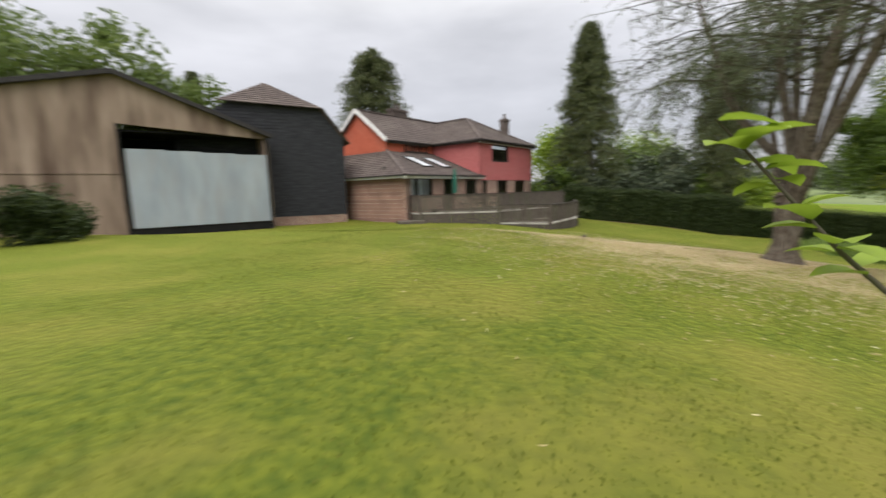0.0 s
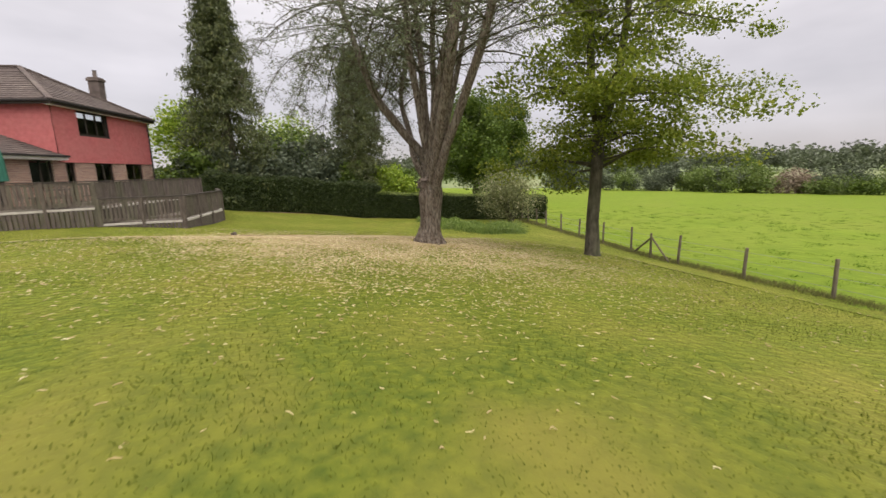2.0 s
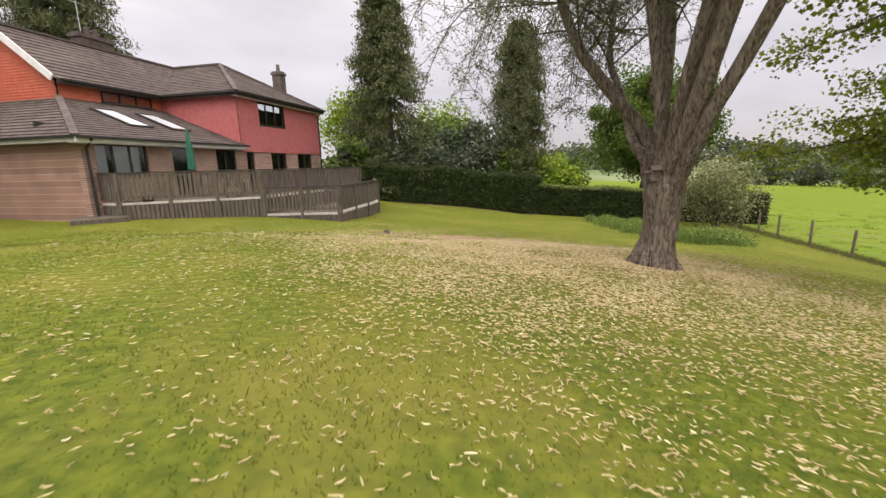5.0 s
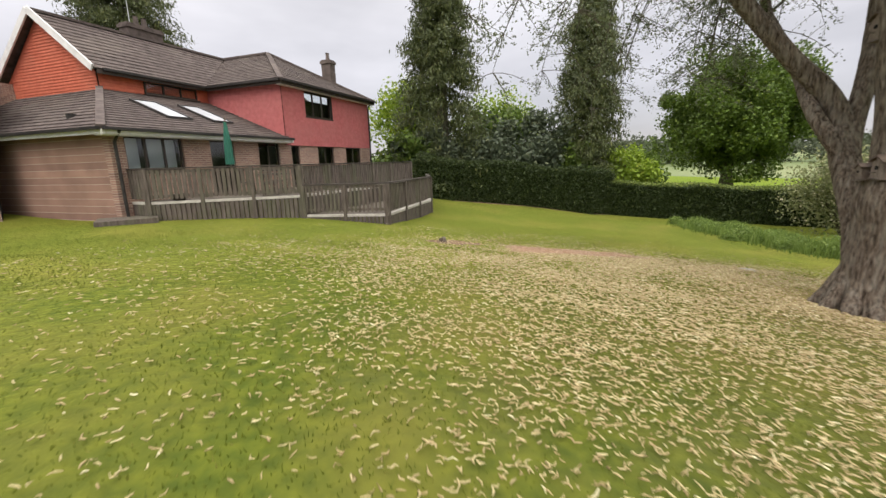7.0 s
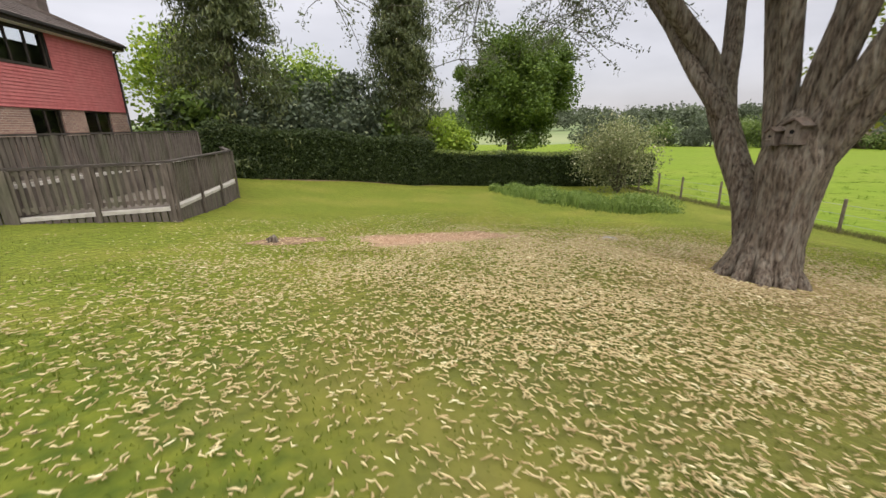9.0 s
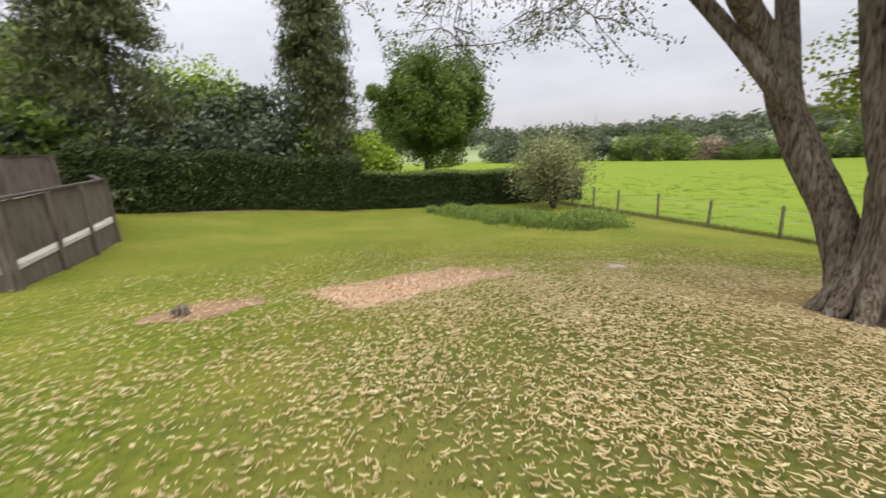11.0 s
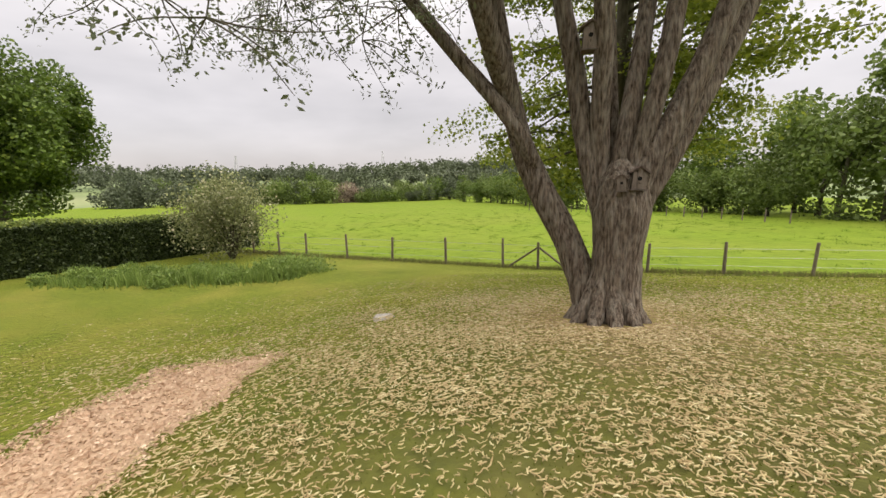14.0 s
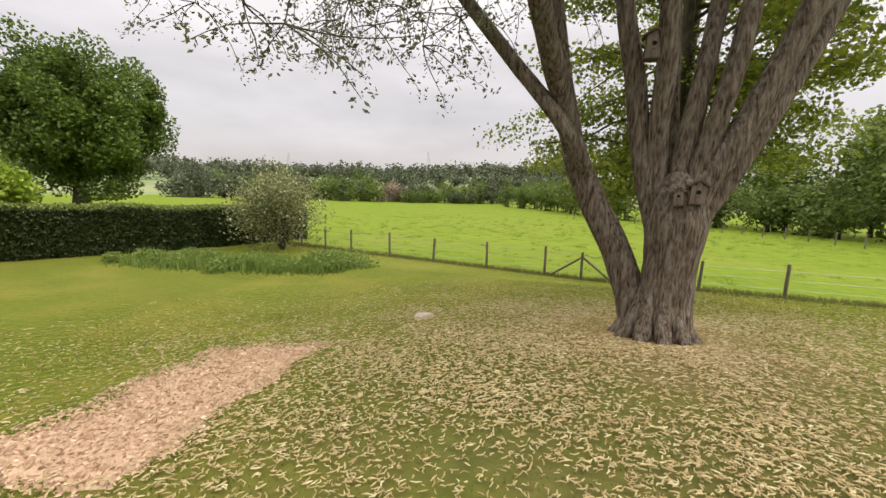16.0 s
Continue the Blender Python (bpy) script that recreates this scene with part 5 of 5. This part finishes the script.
def in_mulch(x, y, grow=0.0):
    dx, dy = x - 8.35, y - 14.6
    c, q = math.cos(radians(-13)), math.sin(radians(-13))
    a, b = dx * c + dy * q, -dx * q + dy * c
    wob = 0.08 * np.sin(a * 5) + 0.06 * np.sin(b * 9)
    return (np.abs(a) < 1.6 + grow + wob) & (np.abs(b) < 0.85 + grow + wob)


# wood chip bed
mx_, my_ = np.meshgrid(np.arange(6.0, 10.6, 0.08), np.arange(12.9, 16.2, 0.08))
mz_ = ground(mx_, my_) + np.where(in_mulch(mx_, my_, -0.14), 0.022, -0.02) + 0.006 * np.sin(mx_ * 9) * np.sin(my_ * 11)
nx = mx_.shape[1]
ii = (np.arange(mx_.shape[0] - 1)[:, None] * nx + np.arange(nx - 1)[None, :]).reshape(-1)
mf = np.stack([ii, ii + 1, ii + nx + 1, ii + nx], 1)
mv = np.stack([mx_, my_, mz_], -1).reshape(-1, 3)
mc = mv[mf].mean(1)
mf = mf[in_mulch(mc[:, 0], mc[:, 1])]
tagged(new("wood_chip_bed", sheet_mesh("wood_chip_bed", mv, mf, MULCH)), "long bare patch of pinkish wood chip on the lawn", "wood chip", kind="structure")
n = 14000
cx, cy = rng.uniform(6.0, 10.6, n), rng.uniform(12.9, 16.2, n)
ok = in_mulch(cx, cy, 0.1 * rng.random(n) - 0.02)
c = np.stack([cx, cy, ground(cx, cy) + 0.035], 1)[ok]
tagged(new("wood_chips", leaf_mesh("wood_chips", c, 0.022, CHIP, rng, 0.75, 2.2)), "loose pinkish wood chips", "wood chip", kind="stuff")

# grass blades where the path runs
n = 370000
bx, by = rng.uniform(-9, 17, n), rng.uniform(-7, 22, n)
edge = np.maximum(np.abs(bx - 4.5) / 13, np.abs(by - 7.5) / 14.5)
keep = (rng.random(n) > smooth(edge, 0.55, 1.0)) & ~in_mulch(bx, by, -0.08) & (np.hypot(bx - TX, by - TY) > 0.75 + 0.2 * rng.random(n))
bx, by = bx[keep], by[keep]
n = len(bx)
patch = 0.55 + 0.6 * np.clip(np.sin(bx * 1.3 + np.sin(by * 0.9) * 2) * np.sin(by * 1.1 + np.sin(bx * 0.7) * 2) + 0.4, 0, 1)
hh = rng.uniform(0.018, 0.042, n) * patch
a = rng.uniform(0, 6.283, n)
w = rng.uniform(0.003, 0.0055, n)
z = ground(bx, by) - 0.002
le = rng.uniform(0.2, 0.9, n) * hh
b2 = rng.uniform(0, 6.283, n)
gv = np.stack([np.stack([bx - w * np.cos(a), by - w * np.sin(a), z], 1), np.stack([bx + w * np.cos(a), by + w * np.sin(a), z], 1), np.stack([bx + le * np.cos(b2), by + le * np.sin(b2), z + hh], 1)], 1).reshape(-1, 3)
tagged(new("lawn_grass", sheet_mesh("lawn_grass", gv, np.arange(3 * n).reshape(-1, 3), GRASS)), "short mown lawn grass", "grass", kind="stuff")

# longer grass along the fence
n = 15000
f = rng.uniform(-19, 13, n)
off = rng.normal(0.1, 0.22, n)
bend = np.maximum(0, -3.2 - f) * 0.2
bx, by = FX + 0.535 * f + FNX * (off + bend), FY + 0.845 * f + FNY * (off + bend)
hh = rng.uniform(0.06, 0.26, n) * np.exp(-off ** 2 * 4)
a = rng.uniform(0, 6.283, n)
z = ground(bx, by)
gv = np.stack([np.stack([bx - 0.008 * np.cos(a), by - 0.008 * np.sin(a), z], 1), np.stack([bx + 0.008 * np.cos(a), by + 0.008 * np.sin(a), z], 1), np.stack([bx + hh * 0.4 * np.sin(a * 2), by + hh * 0.4 * np.cos(a * 2), z + hh], 1)], 1).reshape(-1, 3)
tagged(new("fence_grass", sheet_mesh("fence_grass", gv, np.arange(3 * n).reshape(-1, 3), STRAW)), "long tufted grass along the fence", "grass", kind="stuff")

# fallen catkins
n = 106000
cx, cy = 7.5 + rng.normal(0, 3.6, n), 9.7 + rng.normal(0, 3.6, n)
wide = rng.random(n) < 0.24
cx, cy = np.where(wide, 10.5 + rng.normal(0, 3.6, n), cx), np.where(wide, 11.3 + rng.normal(0, 3.6, n), cy)
keep = (cx > -2) & (cx < 16.5) & (cy > -3) & (cy < 19) & (np.hypot(cx - TX, cy - TY) > 0.6) & ~in_mulch(cx, cy, -0.25)
clump_n = np.sin(cx * 2.1 + 1.7 * np.sin(cy * 1.3)) * np.sin(cy * 1.9 + 1.3 * np.sin(cx * 1.1))
keep &= rng.random(n) < (0.62 + 0.38 * clump_n) * (0.6 + 0.4 * smooth(cy, 1.0, 5.0)) * (1 - 0.6 * smooth(cx, 10.0, 13.5)) * (0.5 + 0.5 * smooth(cx - 0.3 * np.maximum(cy - 11, 0), 1.2, 3.8))
cx, cy = cx[keep], cy[keep]
n = len(cx)
ln = rng.uniform(0.028, 0.07, n)
a = rng.uniform(0, 6.283, n)
turn = rng.normal(0, 1.0, (n, 3))
rad = rng.uniform(0.0042, 0.0075, n)
px_, py_ = cx.copy(), cy.copy()
rings = []
for i in range(3):
    base = np.stack([px_, py_, ground(px_, py_) + 0.026 + 0.012 * rng.random(n)], 1)
    sx, sy = -np.sin(a), np.cos(a)
    r = rad * (0.6 if i != 1 else 1.0)
    for dx, dz in ((1, -0.4), (-1, -0.4), (0, 1.0)):
        rings.append(base + np.stack([sx * r * dx, sy * r * dx, r * dz], 1))
    if i < 2:
        a = a + turn[:, i]
        px_, py_ = px_ + np.cos(a) * ln / 2, py_ + np.sin(a) * ln / 2
cv = np.stack(rings, 1).reshape(-1, 3)
faces = []
for i in range(2):
    for j in range(3):
        p, q = i * 3 + j, i * 3 + (j + 1) % 3
        faces.append([p, q, q + 3, p + 3])
cf = (np.arange(n)[:, None, None] * 9 + np.array(faces)[None]).reshape(-1, 4)
tagged(new("fallen_catkins", sheet_mesh("fallen_catkins", cv, cf, CATKIN)), "pale yellow fallen willow catkins strewn over the lawn", "catkins", kind="stuff")

# small things on the lawn
st = part("stone_slab", Mesh().tube([(0, 0, -0.05), (0, 0, 0.012), (0, 0, 0.02)], [0.27, 0.26, 0.22], 9, 0.25, 3), STONE)
st.matrix_world = pose(11.05, 12.13, gz(11.05, 12.13)) @ Matrix.Diagonal((1.0, 0.7, 1, 1))
tagged(st, "flat pale stone lying in the grass", "stone")
rk = part("small_stump", Mesh().tube([(0, 0, -0.04), (0, 0, 0.05), (0.01, 0, 0.1), (0.0, 0.01, 0.13)], [0.12, 0.11, 0.1, 0.06], 9, 0.3, 5), BARK)
rk.matrix_world = pose(5.4, 15.98, gz(5.4, 15.98))
tagged(rk, "small dark stump on the lawn", "stump")

# worn bare patch round the stump
m = Mesh()
ring = [(5.75 + (0.75 + 0.15 * math.sin(k * 1.9)) * math.cos(k * 0.3927), 16.0 + (0.42 + 0.1 * math.sin(k * 2.3)) * math.sin(k * 0.3927)) for k in range(16)]
for (x0, y0), (x1, y1) in zip(ring, ring[1:] + ring[:1]):
    m.face((5.75, 16.0, gz(5.75, 16.0) + 0.012), (x0, y0, gz(x0, y0) + 0.006), (x1, y1, gz(x1, y1) + 0.006))
tagged(part("bare_patch", m, SOIL), "small worn patch of bare sandy soil", "soil", kind="structure")

# bare strip in front of the tall hedge
m = Mesh()
for i in range(24):
    x0, x1 = 9.5 + i * 0.44, 9.5 + (i + 1) * 0.44
    y0, y1 = 29.15 - (x0 - 9.5) * 0.1, 29.15 - (x1 - 9.5) * 0.1
    wv = [0.45 + 0.15 * math.sin(v * 1.7) for v in (x0, x1)]
    m.face((x0, y0 - wv[0], gz(x0, y0 - wv[0]) + 0.012), (x1, y1 - wv[1], gz(x1, y1 - wv[1]) + 0.012), (x1, y1, gz(x1, y1) + 0.02), (x0, y0, gz(x0, y0) + 0.02))
tagged(part("soil_strip", m, SOIL), "strip of bare brown soil along the hedge foot", "soil", kind="structure")

# deck furniture
table = thing("patio_table", pose(0.6, 21.9, 1.1, 0, 0, 15), "dark round-edged patio table on the deck", "table")
part("tabletop", Mesh().tube([(0, 0, 0.7), (0, 0, 0.74)], [0.6, 0.6], 20), FRAME, table)
for a in (45, 135, 225, 315):
    c, q = math.cos(radians(a)), math.sin(radians(a))
    part("leg", Mesh().tube([(c * 0.5, q * 0.5, 0), (c * 0.4, q * 0.4, 0.7)], [0.022, 0.022], 6), FRAME, table)


def patio_chair(m):
    t = thing("patio_chair", m, "dark metal patio chair beside the deck table", "chair", "chairs on the deck")
    part("seat", Mesh().box((-0.24, -0.24, 0.42), (0.24, 0.24, 0.46)), FRAME, t)
    for x, y in ((-0.2, -0.2), (0.2, -0.2), (-0.2, 0.2), (0.2, 0.2)):
        part("leg", Mesh().tube([(x * 1.1, y * 1.1, 0), (x, y, 0.42)], [0.016, 0.016], 6), FRAME, t)
    bk = Mesh().beam((-0.22, 0.24, 0.95), (0.22, 0.24, 0.95), 0.03, 0.06)
    for x in (-0.22, -0.11, 0, 0.11, 0.22):
        bk.beam((x, 0.23, 0.46), (x, 0.24, 0.95), 0.02, 0.03)
    part("backrest", bk, FRAME, t)
    return t


chair = patio_chair(pose(0.6, 20.95, 1.1, 0, 0, 180))
for x, y, a in ((1.5, 21.9, -90), (-0.3, 21.9, 90), (0.7, 22.9, 0)):
    copy_thing(chair, pose(x, y, 1.1, 0, 0, a))
pot = thing("planter_bowl", pose(-2.0, 20.25, 1.12), "dark shallow planter bowl on the deck edge", "planter")
part("bowl", Mesh().tube([(0, 0, 0), (0, 0, 0.05), (0, 0, 0.16), (0, 0, 0.2)], [0.14, 0.18, 0.27, 0.28], 14), FRAME, pot)

# tussocks in the field
n = 30000
t0 = rng.uniform(0, 1, 1400)
tx = FX + 0.535 * rng.uniform(-30, 30, 1400) + FNX * (1.0 + 45 * t0 ** 1.3)
ty = FY + 0.845 * rng.uniform(-30, 30, 1400) + FNY * (1.0 + 45 * t0 ** 1.3)
w_ = rng.integers(0, 1400, n)
bx, by = tx[w_] + rng.normal(0, 0.16, n), ty[w_] + rng.normal(0, 0.16, n)
ok = (bx - FX) * FNX + (by - FY) * FNY > 0.3
bx, by = bx[ok], by[ok]
n = len(bx)
hh = rng.uniform(0.04, 0.13, n)
a = rng.uniform(0, 6.283, n)
z = ground(bx, by) - 0.01
gv = np.stack([np.stack([bx - 0.014 * np.cos(a), by - 0.014 * np.sin(a), z], 1), np.stack([bx + 0.014 * np.cos(a), by + 0.014 * np.sin(a), z], 1), np.stack([bx + hh * 0.5 * np.sin(a * 2), by + hh * 0.5 * np.cos(a * 2), z + hh], 1)], 1).reshape(-1, 3)
tagged(new("field_tussocks", sheet_mesh("field_tussocks", gv, np.arange(3 * n).reshape(-1, 3), FIELDGRASS)), "tufts of longer grass in the field", "grass", kind="stuff")
